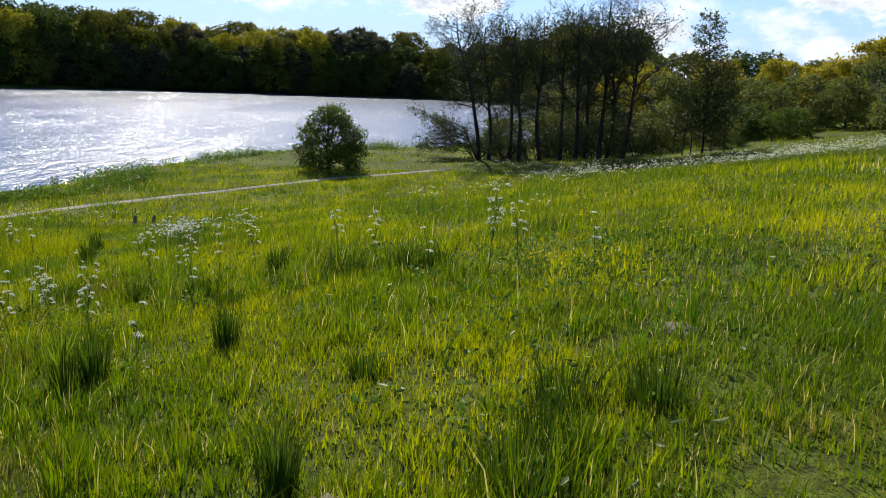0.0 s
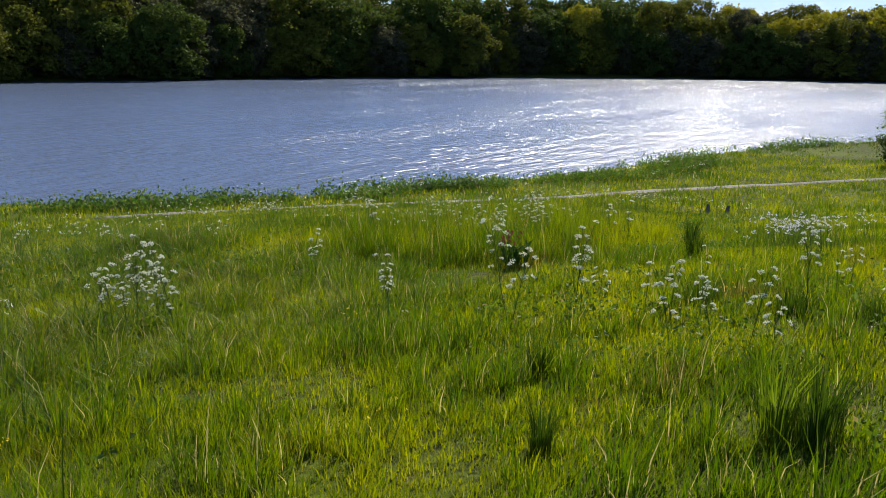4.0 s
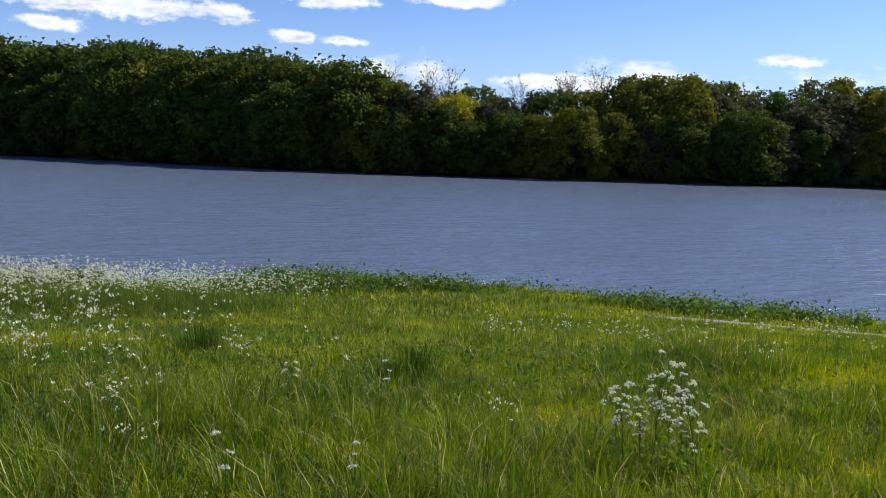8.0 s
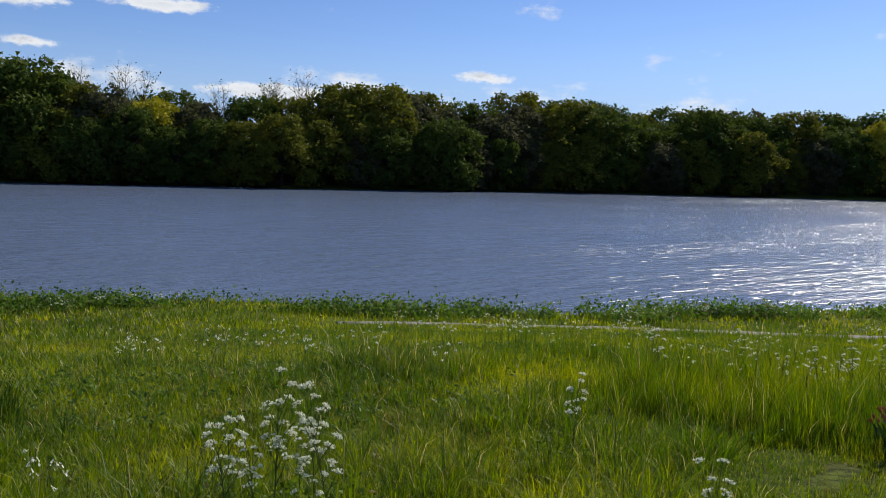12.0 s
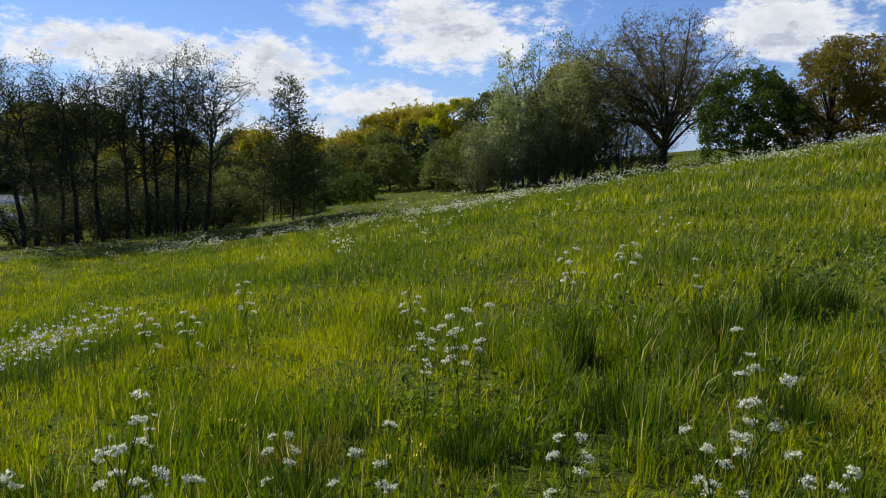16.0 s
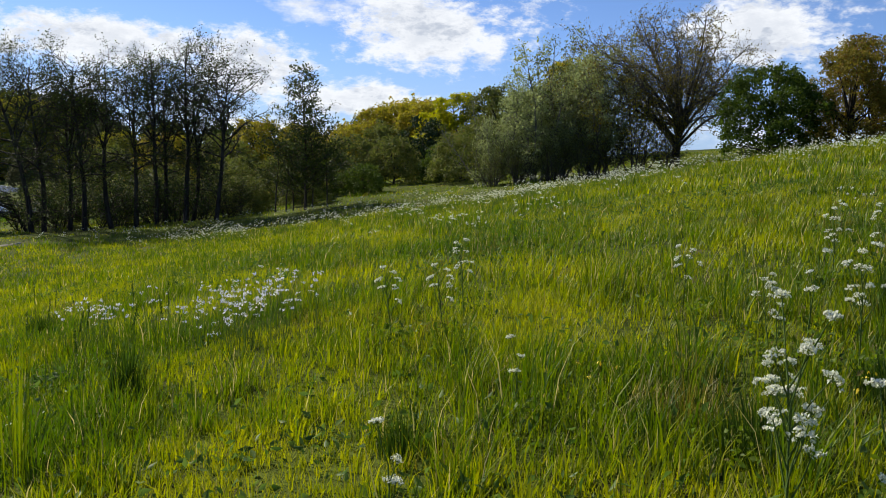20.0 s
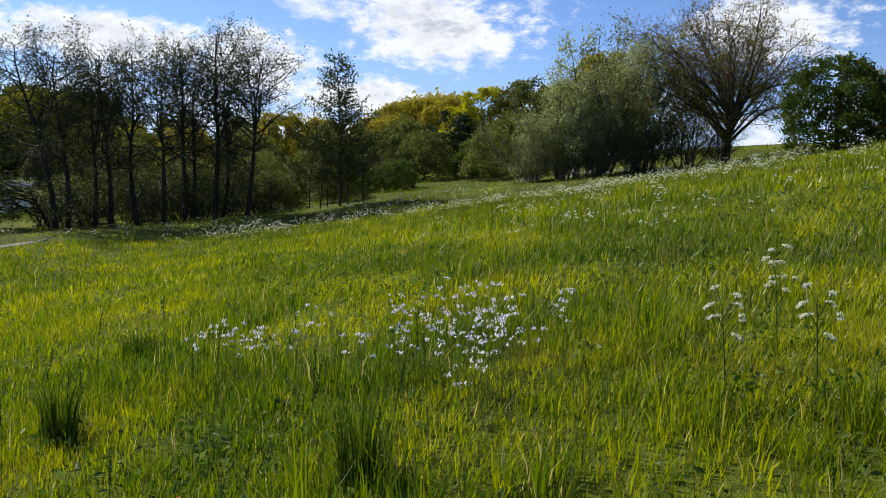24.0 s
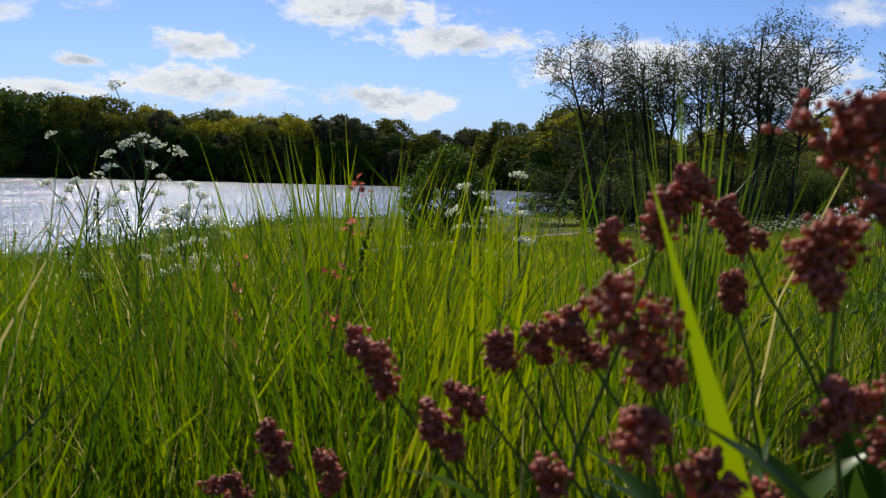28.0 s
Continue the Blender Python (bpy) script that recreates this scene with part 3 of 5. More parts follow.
rng = np.random.default_rng(21)
low_runs = [limb(rng, (0, 0, 0.1), unit(np.array((-0.5, 0, 1.0))), 1.9, 0.07, 5, 0.08, 0.0, 0.6)]
low_runs += [limb(rng, (-0.1 - 0.3 * h, 0, h), unit(np.array((math.cos(a), math.sin(a), 0.30))), rng.uniform(2.2, 3.7), 0.03, 8, 0.10, -0.035) for a, h in zip(rng.uniform(2.3, 4.0, 17), rng.uniform(0.5, 1.9, 17))]
runs, spots = grow(rng, low_runs, [dict(per_metre=5, start=0.2, length=0.95, angle=50, radius=0.012, steps=4, wander=0.16, lift=-0.01), dict(per_metre=7, start=0.2, length=0.4, angle=42, radius=0.006, steps=2, wander=0.2, lift=0.0)], 0.06)
SPREADING = tree_meshes("sallow", runs, leaf_cards(rng, spots[rng.random(len(spots)) < 0.8], 0.095, 0.05), ALDER_BARK, ALDER_LEAF, (6, 3, 3, 3))
plant_tree("sallow_shrub", "low spreading sallow with thin arching branches over the water", "shrub", SPREADING, 0.0, 52.4, 0.0, 1.1)


# the slim young alder apart from the clump, with thin stems round it
def young_alder(seed, tall, stems, leaf_share):
    rng = np.random.default_rng(seed)
    trunks = [limb(rng, (0, 0, 0), unit(np.array((0.03, 0.0, 1))), tall, 0.075, 9, 0.02, 0.03, 0.1)]
    side = [limb(rng, (0.48 * (k - stems / 2) + rng.normal(0, 0.08), rng.normal(0, 0.4), 0), unit(np.array((rng.normal(0, 0.05), rng.normal(0, 0.05), 1))), tall * rng.uniform(0.5, 0.78) * (1 - 0.09 * abs(k - stems / 2)), 0.04, 9, 0.03, 0.03, 0.12) for k in range(stems)]
    twigs = dict(per_metre=6.5, start=0.12, length=0.55, angle=45, radius=0.008, steps=3, wander=0.15, lift=0.02)
    runs, spots = grow(rng, trunks, [dict(per_metre=15.0, start=0.12, length=3.6, shrink=0.84, angle=68, radius=0.02, steps=5, wander=0.1, lift=0.04, low=0.9), twigs], 0.06)
    more, more_spots = grow(rng, side, [dict(per_metre=6.0, start=0.2, length=1.5, shrink=0.6, angle=60, radius=0.014, steps=4, wander=0.12, lift=0.03), twigs], 0.07)
    runs, spots = [a + b for a, b in zip(runs, more)], np.concatenate([spots, more_spots])
    return tree_meshes("young_alder", runs, leaf_cards(rng, spots[rng.random(len(spots)) < leaf_share], 0.125, 0.06), ALDER_BARK, ALDER_LEAF, (6, 3, 3, 3))


plant_tree("young_alder", "slim conical young alder with several thin stems", "tree", young_alder(31, 7.3, 6, 0.75), 12.0, 46.3, 0.0)


# ---- leafy trees and hedges ----
def leafy_tree(seed, tall, wide, leaf, wood, leaf_size, gap, share=1.0, stems=3, first=0.15, droop=0.0, lift=0.06, trunk_r=0.09, angle=48, density=1.0):
    rng = np.random.default_rng(seed)
    trunks = []
    for k in range(stems):
        a = k * 6.28 / stems + rng.uniform(-0.5, 0.5)
        out = np.array((math.cos(a), math.sin(a), 0)) * (0.0 if stems == 1 else 1.0)
        trunks.append(limb(rng, out * 0.25, unit(out * rng.uniform(0.12, 0.4) * wide / tall * 1.6 + np.array((0, 0, 1.0))), tall * rng.uniform(0.78, 0.98), trunk_r, 8, 0.07, 0.03, 0.15))
    reach = wide * 0.42
    runs, spots = grow(rng, trunks, [dict(per_metre=2.6 * density, start=first, length=reach, shrink=0.5, angle=angle, radius=0.03, steps=5, wander=0.13, lift=lift, low=0.4),
                                     dict(per_metre=4.5 * density, start=0.2, length=reach * 0.4, shrink=0.4, angle=45, radius=0.012, steps=3, wander=0.16, lift=lift * 0.6)], gap)
    spots = spots[rng.random(len(spots)) < share]
    return tree_meshes("leafy_tree", runs, leaf_cards(rng, spots, leaf_size, leaf_size * 0.9, droop), wood, leaf, (6, 3, 3, 3))


def crown_leaves(rng, spots, outward, size, single=False):
    """Leaves that lie roughly like tiles on the crown, facing out and up: pointed pairs of triangles, or one triangle each."""
    m = len(spots)
    face = outward * 0.4 + (0, 0, 0.35) + rng.normal(0, 0.65, (m, 3))
    face /= np.linalg.norm(face, axis=1)[:, None] + 1e-9
    a = np.cross(face, rng.normal(0, 1, (m, 3)))
    a /= np.linalg.norm(a, axis=1)[:, None] + 1e-9
    b = np.cross(face, a)
    s = size * rng.uniform(0.6, 1.35, (m, 1))
    if single:
        verts = np.stack([spots + a * s * 0.62, spots - a * s * 0.38 + b * s * 0.5, spots - a * s * 0.38 - b * s * 0.5], 1).reshape(-1, 3)
        return verts, np.arange(m * 3).reshape(-1, 3)
    verts = np.stack([spots - a * s * 0.5, spots - b * s * 0.36 - face * s * 0.1, spots + a * s * 0.5, spots + b * s * 0.36 - face * s * 0.1], 1).reshape(-1, 3)
    k = np.arange(m)[:, None] * 4
    return verts, np.concatenate([k + (0, 1, 2), k + (0, 2, 3)])


def dense_crown(seed, tall, wide, leaf, leaf_size, count, skirt=0.05, lobes=16, wood=ALDER_BARK, ragged=0.13, tuft=10, single=False, full=0.7):
    """A full crown: tufts of leaves on many bulging lobes, with gaps, over a short trunk with limbs."""
    rng = np.random.default_rng(seed)
    trunk = [limb(rng, (0, 0, 0), (0, 0, 1.0), tall * 0.62, 0.03 * tall, 6, 0.05, 0.02, 0.3)]
    h = skirt + (0.86 - skirt) * (np.arange(lobes) + 0.5) / lobes
    bulge = np.sin(math.pi * np.minimum(1, 0.24 + 0.80 * h)) ** full
    a, r = np.arange(lobes) * 2.4 + rng.uniform(-0.5, 0.5, lobes), wide * 0.5 * bulge * np.sqrt(rng.uniform(0.12, 0.66, lobes))
    centres = np.stack([r * np.cos(a), r * np.sin(a), tall * h], -1)
    sizes = wide * rng.uniform(0.10, 0.21, lobes) * (16 / lobes) ** 0.2 * (0.7 + 0.3 * bulge)
    limbs = [limb(rng, (0, 0, c[2] * 0.45), unit(c - np.array((0, 0, c[2] * 0.45))), np.linalg.norm(c - np.array((0, 0, c[2] * 0.45))), 0.012 * tall, 4, 0.08, 0.02) for c in centres[::2]]
    tufts = count // tuft
    pick = rng.choice(lobes, tufts, p=sizes**2 / (sizes**2).sum())
    d = rng.normal(0, 1, (tufts, 3)) + np.stack([np.cos(a), np.sin(a), 0.5 + 0 * a], -1)[pick] * 0.7
    d /= np.linalg.norm(d, axis=1)[:, None]
    d[:, 2] = np.where(d[:, 2] < -0.45, -d[:, 2], d[:, 2])
    middle = centres[pick] + d * (sizes[pick] * np.clip(rng.normal(0.95, ragged, tufts), 0.3, 1.5))[:, None] * np.array((1, 1, 0.85))
    spots = np.repeat(middle, tuft, 0) + rng.normal(0, 1, (tufts * tuft, 3)) * leaf_size * np.array((0.95, 0.95, 0.6))
    spots[:, 2] = np.maximum(spots[:, 2], 0.05 + rng.random(len(spots)) * 0.3)
    return tree_meshes("crown", [trunk, limbs], crown_leaves(rng, spots, np.repeat(d, tuft, 0), leaf_size, single), wood, leaf, (6, 4, 3, 3))


UNDER = [leafy_tree(65, 3.0, 3.2, ALDER_LEAF, ALDER_BARK, 0.10, 0.06, 0.8, 7, 0.05, trunk_r=0.03, density=1.5), leafy_tree(66, 2.4, 3.6, DARK_LEAF, ALDER_BARK, 0.10, 0.06, 0.8, 7, 0.05, trunk_r=0.03, density=1.5)]
for kind_of, x, y, turn, size in [(1, 0.0, 53.2, 0.0, 0.9), (0, 1.8, 53.4, 1.0, 1.0), (1, 3.4, 53.0, 2.0, 1.0), (0, 4.6, 53.6, 3.0, 1.1), (1, 6.2, 52.4, 4.0, 1.1), (0, 7.2, 51.8, 5.0, 1.0), (1, 8.2, 50.6, 0.5, 0.9), (0, 9.2, 49.6, 1.5, 0.9)]:
    plant_tree("thicket_bush", "dark twiggy thicket under the alders", "bush", UNDER[kind_of], x, y, turn, size, group="thicket under the alders")


# the big oak on the field edge
rng = np.random.default_rng(41)
oak_trunk = limb(rng, (0.75, 0, -0.1), unit(np.array((-0.06, -0.04, 1.0))), 3.2, 0.27, 8, 0.05, 0.03, 0.5)
oak_limbs = []
for k in range(46):
    # limbs leave the short trunk low down and arch out to an even dome
    a, lift = k * 2.4 + rng.uniform(-0.3, 0.3), math.asin(-0.36 + 1.34 * (k + 0.5) / 46)
    s = rng.uniform(0.3, 1.0)
    start = oak_trunk[0][0] + (oak_trunk[0][-1] - oak_trunk[0][0]) * s
    end = np.array((-0.35, 0.1, 4.0)) + np.array((math.cos(a) * math.cos(lift) * 5.1, math.sin(a) * math.cos(lift) * 5.1, math.sin(lift) * 4.65)) * rng.uniform(0.74, 0.96)
    bow = start + (end - start) * 0.5 + rng.normal(0, 0.45, 3) + np.array((math.cos(a) * 0.2, math.sin(a) * 0.2, 0.9))
    u = np.linspace(0, 1, 11)[:, None]
    run_pts = (1 - u) ** 2 * start + 2 * u * (1 - u) * bow + u**2 * end + np.cumsum(rng.normal(0, 0.08, (11, 3)), 0) * u
    oak_limbs.append((run_pts, np.linspace(rng.uniform(0.045, 0.10), 0.012, 11)))
fine_runs, oak_spots = grow(rng, oak_limbs, [dict(per_metre=4.3, start=0.26, length=1.55, shrink=0.2, angle=56, radius=0.022, steps=6, wander=0.24, lift=0.005), dict(per_metre=6.2, start=0.12, length=0.62, shrink=0.3, angle=50, radius=0.0095, steps=3, wander=0.25, lift=0.02)], 0.075)
oak_runs = [[oak_trunk]] + fine_runs
OAK = tree_meshes("oak", oak_runs, leaf_cards(rng, oak_spots[rng.random(len(oak_spots)) < 0.5], 0.085, 0.06), OAK_BARK, OAK_LEAF, (8, 5, 3, 3))
plant_tree("oak_tree", "broad spreading oak with dark limbs and thin bronze young leaves", "tree", OAK, 28.6, 37.0, 0.2, 1.03)

WILLOWS = [leafy_tree(51, 7.6, 5.2, WILLOW_LEAF, PALE_BARK, 0.14, 0.05, 1.0, 6, 0.03, density=1.15), leafy_tree(52, 6.4, 4.6, WILLOW_LEAF, PALE_BARK, 0.14, 0.05, 1.0, 6, 0.02, density=1.15), leafy_tree(53, 8.0, 4.4, OLIVE_LEAF, PALE_BARK, 0.12, 0.07, 0.9, 5, 0.06, density=1.2)]
for kind_of, x, y, turn, size in [(2, 22.0, 44.6, 0.4, 0.6), (1, 21.9, 43.4, 1.4, 0.6), (0, 23.3, 43.0, 3.0, 0.78), (0, 24.5, 41.4, 2.2, 1.02), (1, 23.4, 41.6, 5.0, 0.85), (2, 25.2, 41.6, 4.0, 0.95), (0, 25.8, 39.8, 0.9, 0.9)]:
    plant_tree("willow_tree", "grey-green willow with silvery leaves on the hedge line", "tree", WILLOWS[kind_of], x, y, turn, size * 1.03, group="willows of the hedge")
SCRUB = [leafy_tree(61, 3.4, 4.0, OLIVE_LEAF, OAK_BARK, 0.10, 0.07, 0.85, 6, 0.08, trunk_r=0.05, density=1.4), leafy_tree(62, 4.2, 4.2, AMBER_LEAF, OAK_BARK, 0.10, 0.09, 0.7, 5, 0.1, trunk_r=0.05, density=1.3)]
for kind_of, x, y, turn, size in [(0, 21.2, 42.6, 0.2, 0.62), (0, 22.3, 41.6, 1.2, 0.7), (0, 23.4, 40.4, 2.0, 0.7), (0, 24.6, 39.4, 0.2, 0.75), (0, 25.8, 38.4, 1.2, 0.85), (1, 26.6, 37.6, 2.2, 1.0), (0, 27.6, 37.9, 3.2, 0.8), (1, 25.6, 39.2, 4.2, 0.95), (0, 29.2, 37.4, 1.0, 0.5), (1, 27.6, 36.2, 5.0, 0.7)]:
    plant_tree("scrub_bush", "tangled dark scrub bush under the hedge trees", "bush", SCRUB[kind_of], x, y, turn, size, group="scrub of the hedge")

HAWTHORN = [dense_crown(71, 4.6, 6.0, HAWTHORN_LEAF, 0.125, 22000, 0.02, 40, tuft=14), dense_crown(72, 6.0, 6.5, BRONZE_LEAF, 0.12, 22000, 0.03, 40, tuft=12)]
for kind_of, x, y, turn, size, label in [(0, 26.1, 29.2, 0.3, 0.92, "dense dark green hawthorn on the field edge"), (1, 28.4, 27.0, 2.3, 0.72, "bronze-yellow field maple in young leaf behind the hawthorn"), (1, 31.4, 27.6, 1.3, 0.85, "bronze-yellow field maple in young leaf behind the hawthorn"), (1, 30.4, 23.8, 4.0, 0.9, "bronze-yellow field maple in young leaf behind the hawthorn"), (0, 30.0, 20.4, 1.0, 0.9, "dense dark green hawthorn on the field edge"), (1, 32.5, 18.0, 2.0, 1.0, "bronze-yellow field maple in young leaf behind the hawthorn")]:
    plant_tree("hawthorn_tree" if kind_of == 0 else "maple_tree", label, "tree", HAWTHORN[kind_of], x, y, turn, size)
rng = np.random.default_rng(75)
bare_runs, _ = grow(rng, [limb(rng, (0, 0, 0), unit(np.array((dx, 0, 1.0))), 1.7, 0.035, 6, 0.1, 0.02) for dx in (-0.3, 0.1, 0.4)], [dict(per_metre=5, start=0.3, length=0.9, angle=45, radius=0.014, steps=4, wander=0.15, lift=0.03), dict(per_metre=7, start=0.2, length=0.35, angle=40, radius=0.006, steps=2, wander=0.2, lift=0.02)], 1.0)
plant_tree("bare_shrub", "small leafless shrub standing against the sky", "shrub", tree_meshes("bare_shrub", bare_runs, (np.zeros((0, 3)), np.zeros((0, 3))), OAK_BARK, OAK_LEAF, (5, 3, 3, 3)), 31.5, 34.4, 0.0, 1.0)

# the trees beyond the hollow
YELLOWS = [dense_crown(81, 8.4, 7.2, AMBER_LEAF, 0.22, 15000, 0.03, 44, tuft=12), dense_crown(82, 9.2, 6.4, YELLOW_LEAF, 0.22, 13000, 0.03, 40, tuft=12), dense_crown(83, 7.4, 7.4, OLIVE_LEAF, 0.22, 13000, 0.03, 40, tuft=12)]
for kind_of, x, y, turn, size in [(0, 28.8, 77.0, 0.0, 0.66), (0, 31.2, 76.0, 2.0, 0.76), (0, 33.6, 76.0, 0.7, 0.92), (0, 36.6, 76.5, 1.7, 0.97), (0, 39.4, 76.5, 2.1, 0.99), (2, 32.4, 72.0, 2.7, 0.74), (0, 35.2, 71.5, 4.7, 0.82), (1, 35.6, 66.0, 0.4, 0.74), (1, 33.9, 67.0, 3.1, 0.58), (2, 38.2, 63.0, 5.0, 0.9), (0, 42.0, 59.0, 1.0, 1.0),
                                  (0, 26.2, 76.5, 3.4, 0.80), (0, 27.2, 71.0, 5.1, 0.60), (2, 23.0, 75.0, 0.6, 0.7), (2, 20.0, 78.0, 1.0, 0.75), (0, 16.5, 82.0, 3.0, 0.75), (2, 7.0, 66.0, 0.4, 0.62), (0, 10.5, 65.0, 2.4, 0.62), (2, 14.0, 64.0, 3.9, 0.66), (0, 17.6, 66.0, 5.2, 0.7), (2, 20.5, 69.0, 1.2, 0.6)]:
    plant_tree("field_tree", "full rounded tree in %s spring leaf beyond the hollow" % ("amber", "bright yellow-green", "olive")[kind_of], "tree", YELLOWS[kind_of], x, y, turn, size * 1.1, group="trees beyond the hollow")
plant_tree("holly_bush", "almost black evergreen bush at the head of the hollow", "bush", dense_crown(85, 4.3, 3.6, DARK_LEAF, 0.16, 6500, 0.03, 20), 28.8, 60.9, 0.0, 1.15)
HEDGES = [dense_crown(86, 3.4, 5.0, OLIVE_LEAF, 0.15, 7000, 0.03, 20), dense_crown(87, 2.6, 4.6, HAWTHORN_LEAF, 0.15, 6000, 0.03, 18)]
for kind_of, x, y, turn, size in [(0, 12.8, 58.0, 0.0, 0.9), (0, 15.0, 62.0, 1.0, 1.0), (0, 9.4, 60.0, 3.0, 0.9), (0, 13.6, 50.0, 2.4, 0.65), (0, 10.2, 50.4, 0.4, 0.6), (0, 1.5, 56.0, 0.5, 0.7), (0, 5.0, 56.5, 1.5, 0.8), (0, 8.0, 55.5, 2.5, 0.75), (0, 11.0, 53.5, 0.9, 0.8), (1, 16.6, 55.0, 0.3, 0.9), (0, 19.0, 57.5, 1.3, 1.0), (1, 18.4, 51.5, 2.2, 0.7), (0, 23.6, 56.5, 3.3, 0.95), (0, 21.8, 60.5, 4.4, 1.1), (1, 25.4, 53.0, 5.0, 0.9), (0, 24.2, 49.6, 0.8, 0.9), (0, 14.4, 54.0, 1.9, 0.8), (1, 31.5, 57.0, 0.2, 1.2), (0, 30.0, 54.0, 2.0, 1.1)]:
    plant_tree("hedge_bush", "loose %s bush in the rough behind the alders" % ("olive", "green")[kind_of], "bush", HEDGES[kind_of], x, y, turn, size, group="bushes behind the alders")

# the round bush by the path
plant_tree("round_bush", "round dark green sallow bush beside the footpath", "bush", dense_crown(91, 3.5, 3.9, HAWTHORN_LEAF, 0.10, 16000, 0.04, 44, ALDER_BARK, 0.27, 8, False, 1.1), -7.5, 42.6, 0.0, 1.0, 1.02)

# ---- the far woods ----
FAR = [dense_crown(100 + k, tall, wide, WOOD_LEAF[tint], 0.50, 13000, 0.01, 52, ragged=0.12, tuft=11, single=True) for k, (tall, wide, tint) in enumerate([(16, 17, 0), (17, 18, 1), (15, 17, 2), (17, 16, 0), (14, 17, 1), (16, 15, 3)])]
rng = np.random.default_rng(130)
bare_runs, bare_spots = grow(rng, [limb(rng, (0, 0, 0), unit(np.array((dx, 0.1, 1.0))), 13, 0.2, 8, 0.05, 0.03, 0.15) for dx in (-0.12, 0.05, 0.2)], [dict(per_metre=1.7, start=0.3, length=4.2, angle=42, radius=0.07, steps=5, wander=0.12, lift=0.09), dict(per_metre=2.6, start=0.2, length=1.7, angle=40, radius=0.03, steps=3, wander=0.15, lift=0.06), dict(per_metre=2.2, start=0.2, length=0.9, angle=40, radius=0.018, steps=2, wander=0.15, lift=0.05)], 0.6)
FAR_BARE = tree_meshes("bare_tree", bare_runs, leaf_cards(rng, bare_spots[rng.random(len(bare_spots)) < 0.35], 0.3, 0.3), PALE_BARK, WOOD_LEAF[3], (5, 3, 3, 3))
shore = smooth_line(LAKE[25:39], 10)
run = np.r_[0, np.cumsum(np.linalg.norm(np.diff(shore, axis=0), axis=1))]
rng = np.random.default_rng(131)
for row, (back, gap, low, high) in enumerate([(3.0, 5.5, 0.5, 0.8), (9, 7.0, 0.85, 1.08), (19, 8.0, 0.95, 1.12)]):
    s = 0.0
    while s < run[-1]:
        x, y = np.interp(s, run, shore[:, 0]), np.interp(s, run, shore[:, 1])
        tx, ty = np.interp(s + 1, run, shore[:, 0]) - x, np.interp(s + 1, run, shore[:, 1]) - y
        t_len = math.hypot(tx, ty) + 1e-6
        d = back + rng.uniform(-2, 2)
        px, py = x + ty / t_len * d * -1, y - tx / t_len * d * -1
        if inland(px, py) < 0:
            px, py = x - ty / t_len * d * -1, y + tx / t_len * d * -1
        s += gap * rng.uniform(0.75, 1.25)
        # the wood stands taller at the western end and lower towards the inlet
        west = float(np.clip((60 - py) / 80, 0, 1))
        lift = rng.uniform(low, high) * (1.0 + 0.42 * west - 0.16 * float(np.exp(-(((py - 42) / 16) ** 2))) * float(px < -60)) * (1 - 0.22 * float(np.clip((py - 180) / 30, 0, 1)) * float(np.clip((px + 40) / 40, 0, 1)))
        kinds = [0, 0, 3, 0, 4] if west > 0.35 else ([0, 1, 5, 4, 3, 0, 2, 5] if px < -90 else [0, 1, 2, 2, 5, 4, 5, 1, 3, 0])
        k = kinds[rng.integers(len(kinds))]
        k = 1 if row == 0 and k == 2 else k
        bare = row == 2 and 18 < py < 75 and rng.random() < 0.8
        plant_tree("wood_tree", "twiggy bare tree on the ridge of the far wood" if bare else "%s broadleaf tree of the far lakeside wood" % ("deep green", "olive green", "golden green", "deep green", "olive green", "grey-green")[k], "tree", FAR_BARE if bare else FAR[k], px, py, rng.uniform(0, 6.28), lift * (1.18 if bare else 1.0), group="far lakeside wood")
# the wood closes the inlet and runs on behind the alders
for x, y, k, size in [(8, 205, 1, 0.9), (17, 196, 2, 0.85), (22, 184, 0, 0.85), (25, 172, 1, 0.8), (27, 160, 4, 0.75), (26, 148, 0, 0.7), (24, 137, 5, 0.65), (30, 128, 1, 0.6), (22, 124, 2, 0.55), (38, 122, 0, 0.65), (46, 118, 4, 0.65), (54, 112, 1, 0.7), (62, 104, 2, 0.7), (70, 96, 0, 0.75), (16, 116, 4, 0.4), (10, 110, 5, 0.35), (60, 88, 1, 0.7), (54, 76, 2, 0.6), (30, 110, 4, 0.45), (40, 104, 1, 0.5), (48, 98, 5, 0.5), (18, 104, 1, 0.4), (24, 98, 4, 0.42)]:
    plant_tree("wood_tree", "%s broadleaf tree of the wood behind the inlet" % ("deep green", "olive green", "golden green", "deep green", "olive green", "grey-green")[k], "tree", FAR[k], x, y, x * 0.7, size, group="wood behind the inlet")

# ---- grass ----
WAY = np.array([eye[:2] for t, eye, target, roll in PATH])


